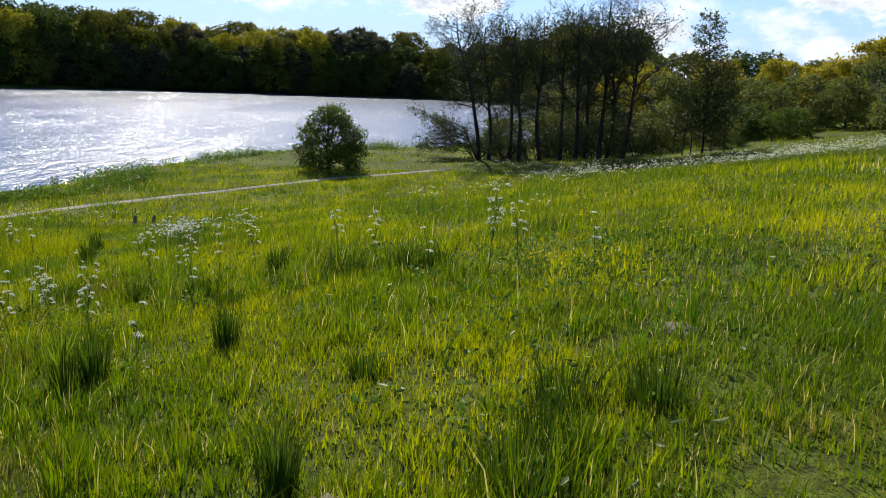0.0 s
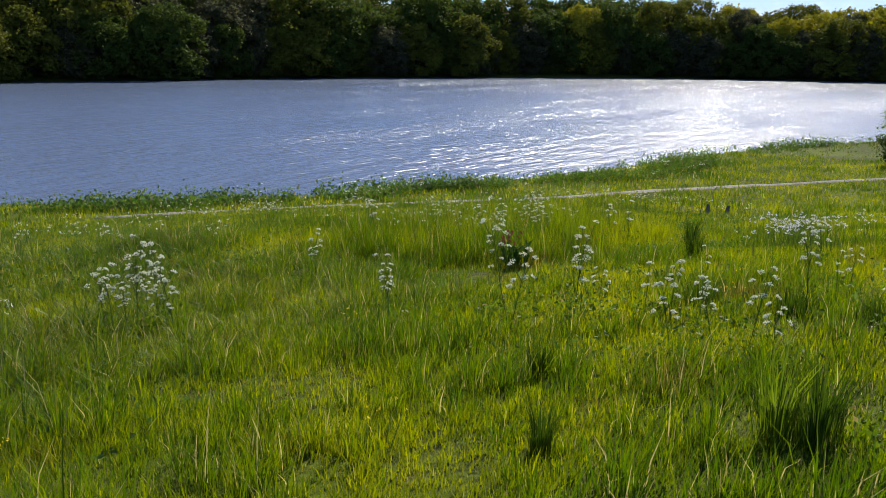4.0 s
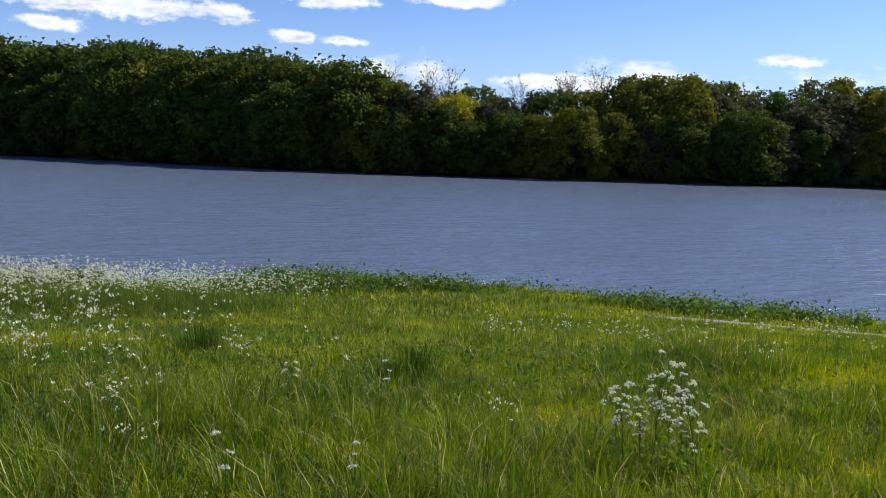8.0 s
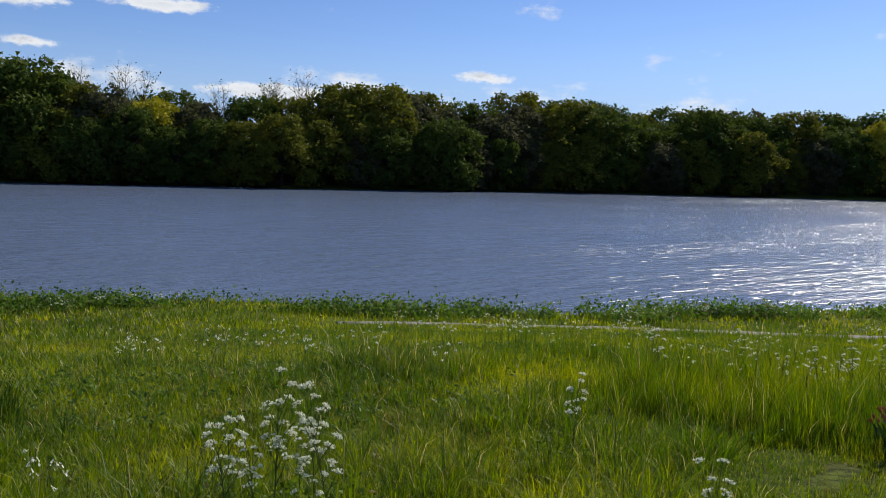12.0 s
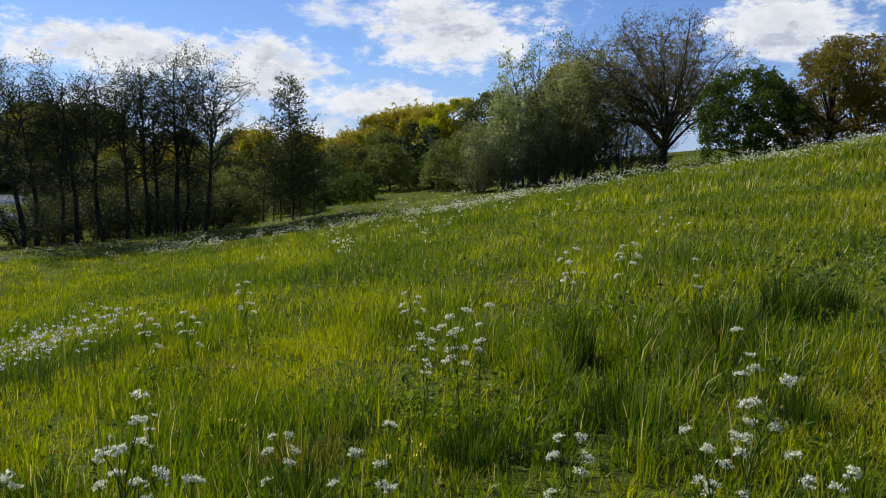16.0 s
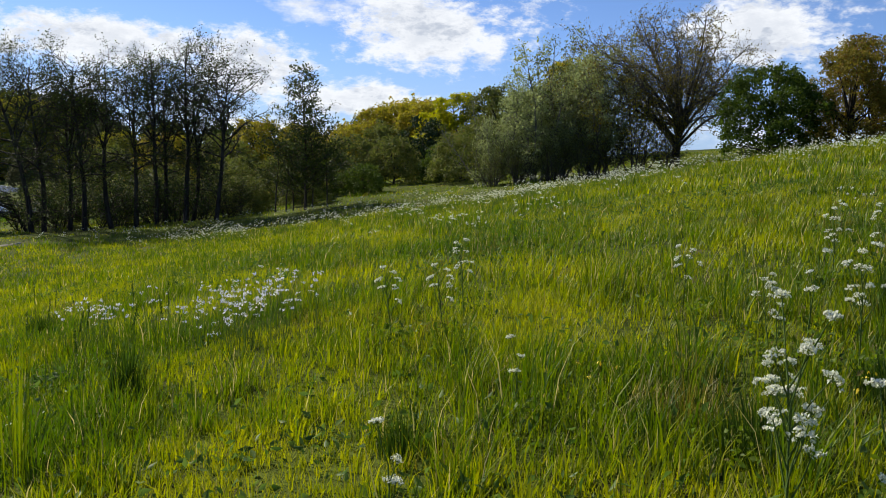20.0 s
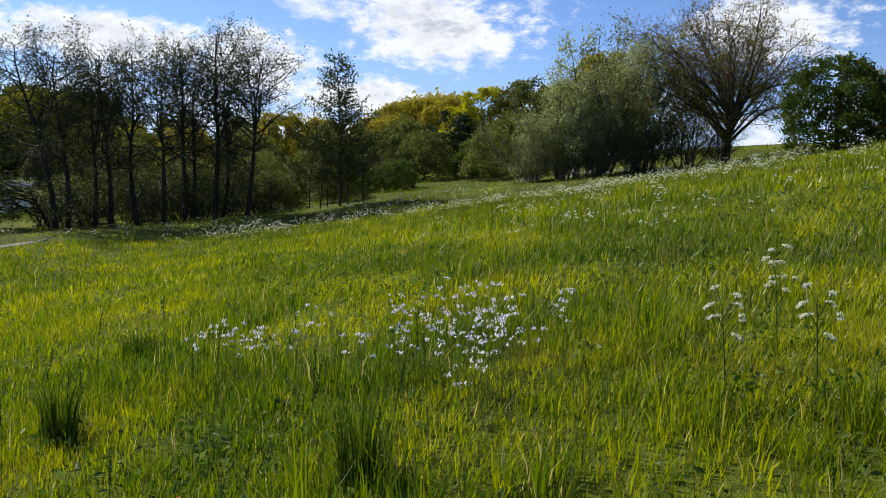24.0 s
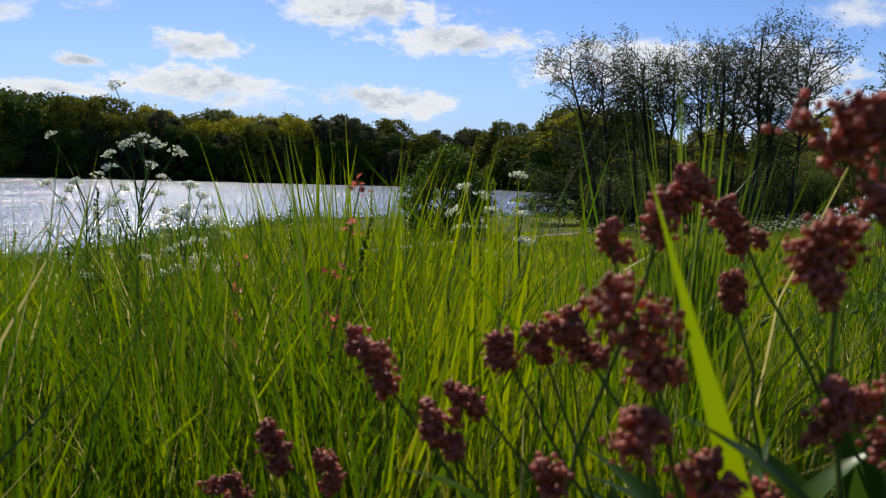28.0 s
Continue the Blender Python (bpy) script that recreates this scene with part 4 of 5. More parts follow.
def blades(rng, x, y, tall, wide, lean, bend=None):
    """Curved grass blades, three triangles each, growing from the ground at x, y."""
    m = len(x)
    z = height(x, y) - 0.02
    turn = bend + 1.57 + rng.normal(0, 0.6, m) if bend is not None else rng.uniform(0, 6.28, m)
    bend = rng.uniform(0, 6.28, m) if bend is None else bend
    wind = np.array((0.55, -0.2))
    bx, by = np.cos(bend) * lean * tall + wind[0] * lean * tall * 0.2, np.sin(bend) * lean * tall + wind[1] * lean * tall * 0.2
    wx, wy = np.cos(turn) * wide * 0.5, np.sin(turn) * wide * 0.5
    v = np.empty((m, 5, 3))
    v[:, 0] = np.stack([x - wx, y - wy, z], -1)
    v[:, 1] = np.stack([x + wx, y + wy, z], -1)
    v[:, 2] = np.stack([x - wx * 0.8 + bx * 0.32, y - wy * 0.8 + by * 0.32, z + tall * 0.56], -1)
    v[:, 3] = np.stack([x + wx * 0.8 + bx * 0.32, y + wy * 0.8 + by * 0.32, z + tall * 0.56], -1)
    v[:, 4] = np.stack([x + bx, y + by, z + tall * np.sqrt(np.clip(1 - lean**2 * 0.5, 0.2, 1))], -1)
    k = np.arange(m)[:, None] * 5
    return v.reshape(-1, 3), np.concatenate([k + (0, 1, 3), k + (0, 3, 2), k + (2, 3, 4)])


def meadow_spots(rng, count, box, near, far, free=0.75):
    """Random spots on the meadow whose distance from the walk lies between near and far."""
    x, y = rng.uniform(box[0], box[1], count), rng.uniform(box[2], box[3], count)
    d = off_line(x, y, WAY[::3])[0]
    keep = (d >= near) & (d < far)
    x, y, d = x[keep], y[keep], d[keep]
    s, p = inland(x, y), off_line(x, y, track)[0]
    tufted = rng.random(len(x)) < np.clip(0.95 + 0.6 * lumps(x * 2.2, y * 2.2, 7, 13), 0.55, 1)
    clear = off_line(x, y, WAY[-8:])[0] > free
    keep = tufted & clear & (s > 0.35) & (p > 0.22 + 0.2 * rng.random(len(x)))
    return x[keep], y[keep], d[keep]


def lush_ground(x, y):
    """Where deep green grass takes over: the slope above the lake."""
    return ease(5.5, 8.5, -x) * (1 - ease(8.5, 12.0, y))


def rank_grass(x, y):
    """Where the grass grows deep: a strip below the walk's end."""
    return ease(6.9, 7.9, -x) * (1 - ease(10.5, 12.5, -x)) * ease(10.2, 11.2, y) * (1 - ease(15.0, 17.0, y))


def sward(x, y):
    """How tall the grass stands."""
    rough = 0.62 + 0.38 * np.clip(lumps(x, y, 4, 11) * 0.9, -1, 1)
    rank = rank_grass(x, y)
    tuft = 1 + 0.45 * np.clip(lumps(x * 3.1, y * 3.1, 5, 17) * 1.2, -1, 1)
    lush = 0.10 * ease(5.5, 8.5, -x) * (1 - ease(7, 11, y)) * (1 - ease(9, 12.5, -x))
    bitten = 1 - 0.28 * ease(-3.5, -1.0, x) * (1 - ease(7, 12, y))
    return (0.075 + 0.105 * rough) * tuft * bitten + lush + 0.31 * rank


rng = np.random.default_rng(200)
lawns, tones = [], []
for area, per, near, far, count, w, spread, grow_by in [((-14, 7, -4, 17), 120, 0.0, 2.4, 13, 0.0068, 0.05, 0.95), ((-16, 10, -6, 20), 92, 2.4, 6.0, 11, 0.0074, 0.06, 1.0), ((-26, 20, -8, 30), 34, 6.0, 14.0, 9, 0.0095, 0.09, 0.82), ((-33, 42, -12, 64), 10, 14.0, 30.0, 8, 0.017, 0.17, 0.95), ((-26, 48, 0, 70), 3.4, 30.0, 70.0, 8, 0.034, 0.3, 0.7)]:
    cx, cy, _ = meadow_spots(rng, int((area[1] - area[0]) * (area[3] - area[2]) * per), area, near, far)
    # here and there a broad tuft stands over the rest, shade painted into its tone
    big = rng.random(len(cx)) < 0.035 * np.clip(1 + 1.2 * lumps(cx, cy, 3, 8), 0.1, 2.5) * (1 + 1.5 * lush_ground(cx, cy))
    again = np.where(big, 4, 1)
    cx, cy, big = np.repeat(cx, again), np.repeat(cy, again), np.repeat(big, again)
    m = len(cx)
    # besides growth differences, the fine lumps darken taller tufts as painted shade
    own = np.clip(0.48 + 0.3 * lumps(cx * 1.3, cy * 1.3, 6, 13) - 0.42 * lumps(cx * 3.1, cy * 3.1, 5, 17) + rng.normal(0, 0.26, m) - 0.5 * big - 0.85 * (1 - ease(3.0, 7.0, inland(cx, cy))) - 0.22 * lush_ground(cx, cy) - 0.32 * ease(-1.5, 1.5, cx) * (1 - ease(5, 9, cy)), 0, 1)
    tall = np.minimum(sward(cx, cy) * np.clip(np.exp(rng.normal(0, 0.35, m)), 0.45, 1.9) * (1.15 - 0.3 * own) * (1 + 0.45 * big), 0.68)
    k = np.repeat(np.arange(m), count)
    a, r = rng.uniform(0, 6.28, len(k)), np.sqrt(rng.random(len(k)))
    wide_by = spread * (1 + 0.9 * big[k])
    x, y = cx[k] + np.cos(a) * r * wide_by, cy[k] + np.sin(a) * r * wide_by
    lean = np.clip((0.10 + (0.42 + 0.5 * ease(5.5, 8, -x) * (1 - ease(8, 11, y))) * r) * rng.uniform(0.4, 1.4, len(k)), 0.05, 0.95)
    lawns.append(blades(rng, x, y, tall[k] * grow_by * rng.uniform(0.5, 1.15, len(k)), w * rng.uniform(0.6, 1.4, len(k)), lean, a + rng.normal(0, 0.5, len(k))))
    tones.append(np.repeat(own[k], 5))
for area, per, near, far, w, low in [((-14, 7, -4, 17), 2500, 0.0, 2.4, 0.0052, 0.06), ((-16, 10, -6, 20), 1900, 2.4, 6.0, 0.0075, 0.065), ((-26, 20, -8, 30), 700, 6.0, 14.0, 0.0135, 0.08), ((-33, 42, -12, 64), 100, 14.0, 34.0, 0.033, 0.10)]:
    # short bottom grass, one leaf each
    x, y, _ = meadow_spots(rng, int((area[1] - area[0]) * (area[3] - area[2]) * per), area, near, far, 0.12)
    m = len(x)
    tall, a, lean, wide = (low * (1.1 + 0.5 * np.clip(lumps(x * 2.3, y * 2.3, 6, 14), -1, 1)) + 0.20 * rank_grass(x, y)) * rng.uniform(0.5, 1.5, m) * (0.75 + 0.25 * ease(0.2, 1.0, off_line(x, y, WAY[-8:])[0])), rng.uniform(0, 6.28, m), rng.uniform(0.1, 0.8, m), w * rng.uniform(0.4, 0.9, m)
    z = height(x, y) - 0.01
    v = np.stack([np.stack([x - np.sin(a) * wide, y + np.cos(a) * wide, z], -1), np.stack([x + np.sin(a) * wide, y - np.cos(a) * wide, z], -1), np.stack([x + np.cos(a) * lean * tall, y + np.sin(a) * lean * tall, z + tall], -1)], 1)
    lawns.append((v.reshape(-1, 3), np.arange(m * 3).reshape(-1, 3)))
    # same painted tuft shade carried into the bottom grass tone
    tones.append(np.repeat(np.clip(0.46 + 0.35 * lumps(x * 1.3, y * 1.3, 6, 13) - 0.42 * lumps(x * 3.1, y * 3.1, 5, 17) + rng.normal(0, 0.24, m) - 0.22 * lush_ground(x, y) - 0.32 * ease(-1.5, 1.5, x) * (1 - ease(5, 9, y)), 0, 1), 3))
tagged(new("meadow_grass", mesh_from("meadow_grass", *joined(lawns), [GRASS], tone=np.concatenate(tones))), "long lush yellow-green meadow grass on the slope", "grass", kind="stuff")


# ---- tall tussocks ----
def tussock_mesh(seed, count, tall, spread, broad=0.006, mat=TALL_GRASS, flare=0.5):
    rng = np.random.default_rng(seed)
    a, r = rng.uniform(0, 6.28, count), spread * np.sqrt(rng.random(count))
    x, y = np.cos(a) * r, np.sin(a) * r
    h = tall * rng.uniform(0.5, 1.15, count)
    out = rng.uniform(0.06, flare, count)
    w = rng.uniform(broad, broad * 2, count) * 0.8
    wx, wy = -np.sin(a + rng.normal(0, 0.7, count)) * w, np.cos(a) * w
    v = np.empty((count, 5, 3))
    bx, by = np.cos(a) * out * h, np.sin(a) * out * h
    v[:, 0] = np.stack([x - wx, y - wy, np.full(count, -0.04)], -1)
    v[:, 1] = np.stack([x + wx, y + wy, np.full(count, -0.04)], -1)
    v[:, 2] = np.stack([x - wx * 0.8 + bx * 0.3, y - wy * 0.8 + by * 0.3, h * 0.55], -1)
    v[:, 3] = np.stack([x + wx * 0.8 + bx * 0.3, y + wy * 0.8 + by * 0.3, h * 0.55], -1)
    v[:, 4] = np.stack([x + bx, y + by, h * np.sqrt(1 - out**2 * 0.6)], -1)
    sheaves = []
    for q in range(4):
        own = v[(a >= q * 1.571) & (a < (q + 1) * 1.571)]
        k = np.arange(len(own))[:, None] * 5
        sheaves.append(mesh_from("tussock_sheaf", own.reshape(-1, 3), np.concatenate([k + (0, 1, 3), k + (0, 3, 2), k + (2, 3, 4)]), [mat]))
    return sheaves


TUSSOCKS = [tussock_mesh(301, 170, 0.66, 0.16, 0.005, TUSSOCK_GREEN, 0.4), tussock_mesh(302, 260, 0.42, 0.34, 0.005, TUSSOCK_GREEN), tussock_mesh(303, 110, 0.78, 0.12, 0.005), tussock_mesh(304, 80, 1.2, 0.2, 0.007, TUFT, 0.32), tussock_mesh(305, 11, 1.55, 0.12, 0.007, TUFT, 0.15), tussock_mesh(306, 70, 1.32, 0.11, 0.0045, TALL_GRASS, 0.16), tussock_mesh(307, 46, 0.86, 0.34, 0.0055, TUFT, 0.75)]
rng = np.random.default_rng(310)
for kind_of, x, y, size in [(0, -2.18, 9.2, 0.85), (1, -1.34, 8.75, 1.0), (1, -0.66, 8.8, 1.05), (1, -0.35, 8.7, 0.8), (1, -2.25, 7.6, 0.6), (1, -2.7, 8.3, 0.75), (2, -2.68, 5.25, 1.0), (0, -2.5, 5.3, 0.9), (0, -0.78, 3.3, 0.75), (1, 0.23, 3.1, 0.8), (1, 0.4, 3.6, 0.7), (1, 0.5, 4.1, 0.75),
                            (1, -0.6, 4.9, 0.5), (1, 0.95, 4.0, 0.8), (1, -5.16, 9.85, 0.6), (6, -8.3, 11.5, 0.9), (6, -8.9, 11.9, 1.0), (6, -7.75, 11.45, 0.85), (6, -8.05, 12.1, 1.0), (6, -9.2, 12.6, 1.0), (6, -8.6, 12.6, 1.05), (6, -7.6, 12.5, 1.0), (6, -8.75, 11.2, 0.8), (5, -7.36, 11.65, 0.78), (5, -7.3, 11.75, 0.7), (0, -5.77, 12.3, 0.9), (4, -6.6, 11.1, 0.9), (0, -6.6, 14.4, 0.9), (1, -3.47, 8.5, 0.7), (1, -5.5, 16.8, 0.7), (1, -4.3, 8.6, 0.8), (0, -3.6, 4.6, 0.55), (0, -4.4, 5.9, 0.6), (3, -8.05, 12.75, 1.0), (3, -8.2, 12.95, 0.95), (3, -7.9, 13.1, 0.9), (3, -8.5, 13.3, 0.85), (2, -7.9, 12.3, 0.8), (1, -12.4, 4.6, 1.2), (1, -14.0, 2.2, 1.2), (0, -1.8, 6.0, 0.8)]:
    ob = thing("grass_tussock", ("upright dark green grass tussock in the meadow", "low spreading dark green grass tussock in the meadow", "tall narrow grass tussock standing over the meadow", "tall tuft of broad bright green grass above the sward", "very tall loose tuft of broad reed-like grass", "tall narrow green grass tuft standing over the rank grass", "loose spreading tuft of broad bent grass blades")[kind_of], "grass tussock",
               Matrix.LocRotScale((x, y, float(height(x, y))), Euler((0, 0, rng.uniform(0, 6.28))), (size * 0.75, size * 0.75, size * 0.68)), "grass tussocks")
    for sheaf in TUSSOCKS[kind_of]:
        part("blade_sheaf", sheaf, ob)


# ---- cow parsley ----
def parsley(seed, tall, heads, spread):
    """Meshes of one plant: the stems, the ferny leaves and each flat white flower head."""
    rng = np.random.default_rng(seed)
    main = limb(rng, (0, 0, -0.03), unit(np.array((rng.normal(0, 0.1), rng.normal(0, 0.1), 1))), tall * 0.78, 0.005, 6, 0.05, 0.02, 0.5)
    stems, tops = [main], []
    for k in range(heads):
        s = 0.5 + 0.5 * k / max(heads - 1, 1)
        at = s * (len(main[0]) - 1)
        i = min(int(at), len(main[0]) - 2)
        p = main[0][i] + (main[0][i + 1] - main[0][i]) * (at - i)
        a = k * 2.4 + rng.uniform(-0.5, 0.5)
        d = unit(np.array((math.cos(a) * spread * 0.75, math.sin(a) * spread * 0.75, 1.0)))
        b = limb(rng, p, d, tall * rng.uniform(0.12, 0.28), 0.0028, 4, 0.07, 0.04, 0.6)
        stems.append(b)
        tops.append((b[0][-1], unit(b[0][-1] - b[0][-2])))
    heads_out, rays = [], []
    for top, d in tops:
        size = rng.uniform(0.018, 0.030)
        side = unit(np.cross(d, (0.3, 0.9, 0.1)))
        other = np.cross(d, side)
        spots = []
        count = int(rng.integers(8, 14))
        for j in range(count):
            # small domed umbels on rays of uneven length
            r = size * math.sqrt((j + 0.5) / count) * rng.uniform(0.75, 1.25)
            a = j * 2.4 + rng.normal(0, 0.3)
            c = top + side * r * math.cos(a) + other * r * math.sin(a) + d * (0.020 - r * r * 14 + rng.normal(0, 0.003))
            rays.append((np.array([top, c]), np.array((0.0008, 0.0005))))
            dome = rng.normal(0, 0.0042, (12, 3)) * (1, 1, 0.6)
            spots.append(c + dome)
        heads_out.append(mesh_from("flower_head", *flat_petals(rng, np.concatenate(spots), 0.0029, 0.8), [WHITE]))
    ferns = [limb(rng, main[0][1], unit(np.array((math.cos(a), math.sin(a), 0.7))), tall * 0.34, 0.002, 4, 0.08, -0.05) for a in rng.uniform(0, 6.28, 5)]
    leaf_spots = np.concatenate([np.concatenate([p[0][2:]] * 5) for p in ferns])
    return mesh_from("parsley_stems", *joined([tubes(stems, 4), tubes(rays, 3)]), [STEM], True), mesh_from("parsley_leaves", *leaf_cards(rng, leaf_spots, 0.036, 0.03), [TALL_GRASS]), heads_out


def flat_petals(rng, spots, size, tip=0.45):
    m = len(spots)
    a = rng.uniform(0, 6.28, m)
    tilt = rng.normal(0, tip, (m, 2))
    s = size * rng.uniform(0.7, 1.3, m)
    ring = []
    for k in range(4):
        px, py = np.cos(a + k * 1.5708) * s, np.sin(a + k * 1.5708) * s
        ring.append(spots + np.stack([px, py, px * tilt[:, 0] + py * tilt[:, 1]], -1))
    k = np.arange(m)[:, None] * 4
    return np.stack(ring, 1).reshape(-1, 3), np.concatenate([k + (0, 1, 2), k + (0, 2, 3)])


PARSLEY = [parsley(401, 0.74, 11, 0.6), parsley(402, 0.62, 7, 0.7), parsley(403, 0.80, 15, 0.65), parsley(404, 0.52, 4, 0.5), parsley(405, 0.66, 9, 0.8), parsley(406, 1.12, 16, 0.85)]
PLANTS = []


def parsley_plant(x, y, kind_of, turn, size):
    ob = thing("cow_parsley", ("many-headed white cow parsley standing in the grass", "cow parsley with seven white flower heads in the grass", "tall bushy white cow parsley over the grass", "small cow parsley with four white flower heads", "wide-branched white cow parsley in the grass", "very tall loosely branched white cow parsley beside the walk")[kind_of], "wildflower",
               Matrix.LocRotScale((x, y, float(height(x, y))), Euler((0, 0, turn)), (size, size, size)), "cow parsley near the walk")
    stems, ferns, heads = PARSLEY[kind_of]
    part("stem", stems, ob)
    part("leaves", ferns, ob)
    for h in heads:
        part("flower_head", h, ob)


rng = np.random.default_rng(420)
for x, y, k in [(0.15, 7.9, 2), (0.45, 8.1, 0), (-3.4, 7.1, 4), (-3.4, 8.7, 0), (-3.2, 9.3, 1), (-1.2, 9.8, 1), (-0.4, 7.7, 3), (-3.7, 6.5, 4), (-2.2, 5.3, 3), (1.1, 7.6, 3), (-2.7, 10.3, 1), (-8.6, 5.5, 2), (-8.9, 5.9, 0), (-8.3, 5.75, 4), (-10.6, 3.0, 1), (-9.9, 1.6, 1), (-10.9, 4.0, 3), (-7.9, 2.4, 3),
                (-9.0, 8.3, 0), (-6.4, 6.7, 2), (-10.8, 11.4, 0), (-8.2, 3.2, 3), (-4.1, 11.7, 1), (-3.9, 7.4, 1), (-2.6, 7.65, 3), (-3.6, 7.0, 4), (-3.05, 6.45, 1), (-5.8, 8.95, 3), (-4.5, 7.85, 3),
                (-3.9, 11.35, 1), (-2.85, 9.3, 3), (-4.3, 7.9, 3), (-3.25, 12.0, 0), (-1.1, 9.2, 3), (-1.6, 9.9, 0), (-3.3, 9.2, 3), (-8.7, 13.0, 0), (-9.6, 13.2, 1), (-9.9, 12.6, 4)]:
    parsley_plant(x, y, k, rng.uniform(0, 6.28), rng.uniform(0.85, 1.12))

for x, y, k, size in [(-8.9, 13.15, 5, 0.98), (-9.05, 13.3, 5, 0.86), (-9.45, 13.2, 2, 1.0), (-9.7, 13.0, 4, 1.1), (-8.6, 13.3, 4, 1.15), (-5.5, 7.24, 5, 1.0), (-5.36, 7.02, 4, 1.25), (-5.22, 7.92, 2, 1.1), (-5.05, 7.7, 3, 1.2), (-4.5, 8.42, 1, 0.85), (-4.64, 9.69, 3, 0.85), (-4.85, 7.7, 1, 0.9), (-8.65, 5.6, 2, 1.25), (-8.75, 5.95, 0, 1.3), (-8.4, 5.9, 4, 1.3), (-8.5, 5.3, 0, 1.15), (-9.0, 5.5, 1, 1.25), (-7.62, 13.6, 1, 1.25), (-7.45, 13.8, 3, 1.4)]:
    parsley_plant(x, y, k, x * 5, size)


def drift(name, label, rng, x, y, tall, head, petals_each, mats):
    """Far flowers: a thin stem with a loose flat head of petals for each spot."""
    sprays = rng.integers(3, 10, len(x))
    x, y, whole = np.repeat(x, sprays), np.repeat(y, sprays), np.repeat(rng.uniform(0.75, 1.2, len(x)), sprays)
    m = len(x)
    x, y = x + rng.normal(0, 0.07, m), y + rng.normal(0, 0.07, m)
    z = height(x, y)
    h = tall * whole * rng.uniform(0.72, 1.08, m)
    head, petal = head * rng.uniform(0.5, 1.2, (m, 1)), head * 0.42
    tops = np.stack([x + rng.normal(0, 0.04, m), y + rng.normal(0, 0.04, m), z + h], -1)
    foot = np.stack([x, y, z], -1)
    w = np.array((0.004, 0.002, 0))
    stalk = np.stack([foot - w, foot + w, tops], 1).reshape(-1, 3)
    sf = np.arange(m * 3).reshape(-1, 3)
    spots = np.repeat(tops, petals_each, 0) + rng.normal(0, 1, (m * petals_each, 3)) * np.repeat(head, petals_each, 0) * np.array((1, 1, 0.5))
    pv, pf = flat_petals(rng, spots, petal, 0.9)
    v, f = joined([(stalk, sf), (pv, pf)])
    tagged(new(name, mesh_from(name, v, f, mats, index=np.r_[np.zeros(m), np.ones(len(pf))])), label, "wildflowers", kind="stuff")


def scatter(rng, count, box, want):
    x, y = rng.uniform(box[0], box[1], count), rng.uniform(box[2], box[3], count)
    keep = (rng.random(count) < want(x, y)) & (inland(x, y) > 0.5) & (off_line(x, y, track)[0] > 0.8)
    return x[keep], y[keep]


rng = np.random.default_rng(430)
DRIFT = np.array([(4.0, 40.0), (6.6, 36.6), (9.0, 34.8), (10.2, 31.5), (10.4, 28.0), (10.0, 24.6), (9.2, 21.6), (9.8, 18.8), (11.6, 16.0)])
band = lambda x, y: np.exp(-(off_line(x, y, DRIFT)[0] / 2.2) ** 2) * (0.25 + 0.75 * (lumps(x * 1.5, y * 1.5, 5, 11) > -0.1))
x, y = scatter(rng, 14000, (-3, 19, 14, 44), lambda x, y: (0.42 * band(x, y) + 0.035 * np.exp(-(off_line(x, y, np.array([(0.3, 14.5), (1.0, 19.0), (5.0, 22.0)]))[0] / 1.6) ** 2)) * ease(5, 9, off_line(x, y, WAY)[0]))
drift("cow_parsley_drift", "long drift of white cow parsley across the upper meadow", rng, x, y, 0.44, 0.015, 8, [STEM, CREAM_SHADED])
x, y = scatter(rng, 2600, (-17, -8.5, 10, 25), lambda x, y: 0.16 * np.exp(-(off_line(x, y, np.array([(-15.0, 11.5), (-11.5, 13.0), (-9.5, 15.0)]))[0] / 1.5) ** 2) + 0.12 * np.exp(-(off_line(x, y, np.array([(-13.0, 21.5), (-10.5, 23.0)]))[0] / 1.3) ** 2))
drift("cow_parsley_drift", "hazy cream cow parsley above the footpath", rng, x, y, 0.5, 0.014, 8, [STEM, CREAM_SHADED])
x, y = scatter(rng, 9000, (-24, -9, -9, 8), lambda x, y: 0.6 * np.clip(0.55 + lumps(x, y, 3, 9), 0, 1) * (1 - ease(-1.0, 4.5, y + 0.25 * (x + 16))) * ease(8, 12, -x))
drift("cow_parsley_drift", "thick white cow parsley along the brow above the lake", rng, x, y, 0.85, 0.016, 8, [STEM, CREAM_SHADED])
x, y = scatter(rng, 2600, (-16, 6, 5, 26), lambda x, y: 0.025 * np.clip(lumps(x, y, 4, 10) - 0.1, 0, 1) * (off_line(x, y, WAY)[0] > 3.0) * (x < 3))
drift("cow_parsley_drift", "scattered white cow parsley in the open meadow", rng, x, y, 0.40, 0.013, 9, [STEM, CREAM_SHADED])
x, y = scatter(rng, 1500, (-15, -8.5, -3, 9), lambda x, y: 0.10 * np.clip(0.3 + lumps(x, y, 4, 10), 0, 1) + 0 * x)
drift("cow_parsley_drift", "loose creamy cow parsley in the lush grass above the lake", rng, x, y, 0.52, 0.013, 9, [STEM, CREAM_SHADED])
x, y = scatter(rng, 5200, (-4, 22, 30, 46), lambda x, y: 0.1 * np.exp(-((y - 43.5 + 0.35 * (x - 4)) / 2.2) ** 2))
drift("cow_parsley_drift", "thin line of white cow parsley before the alders", rng, x, y, 0.5, 0.02, 7, [STEM, CREAM_SHADED])
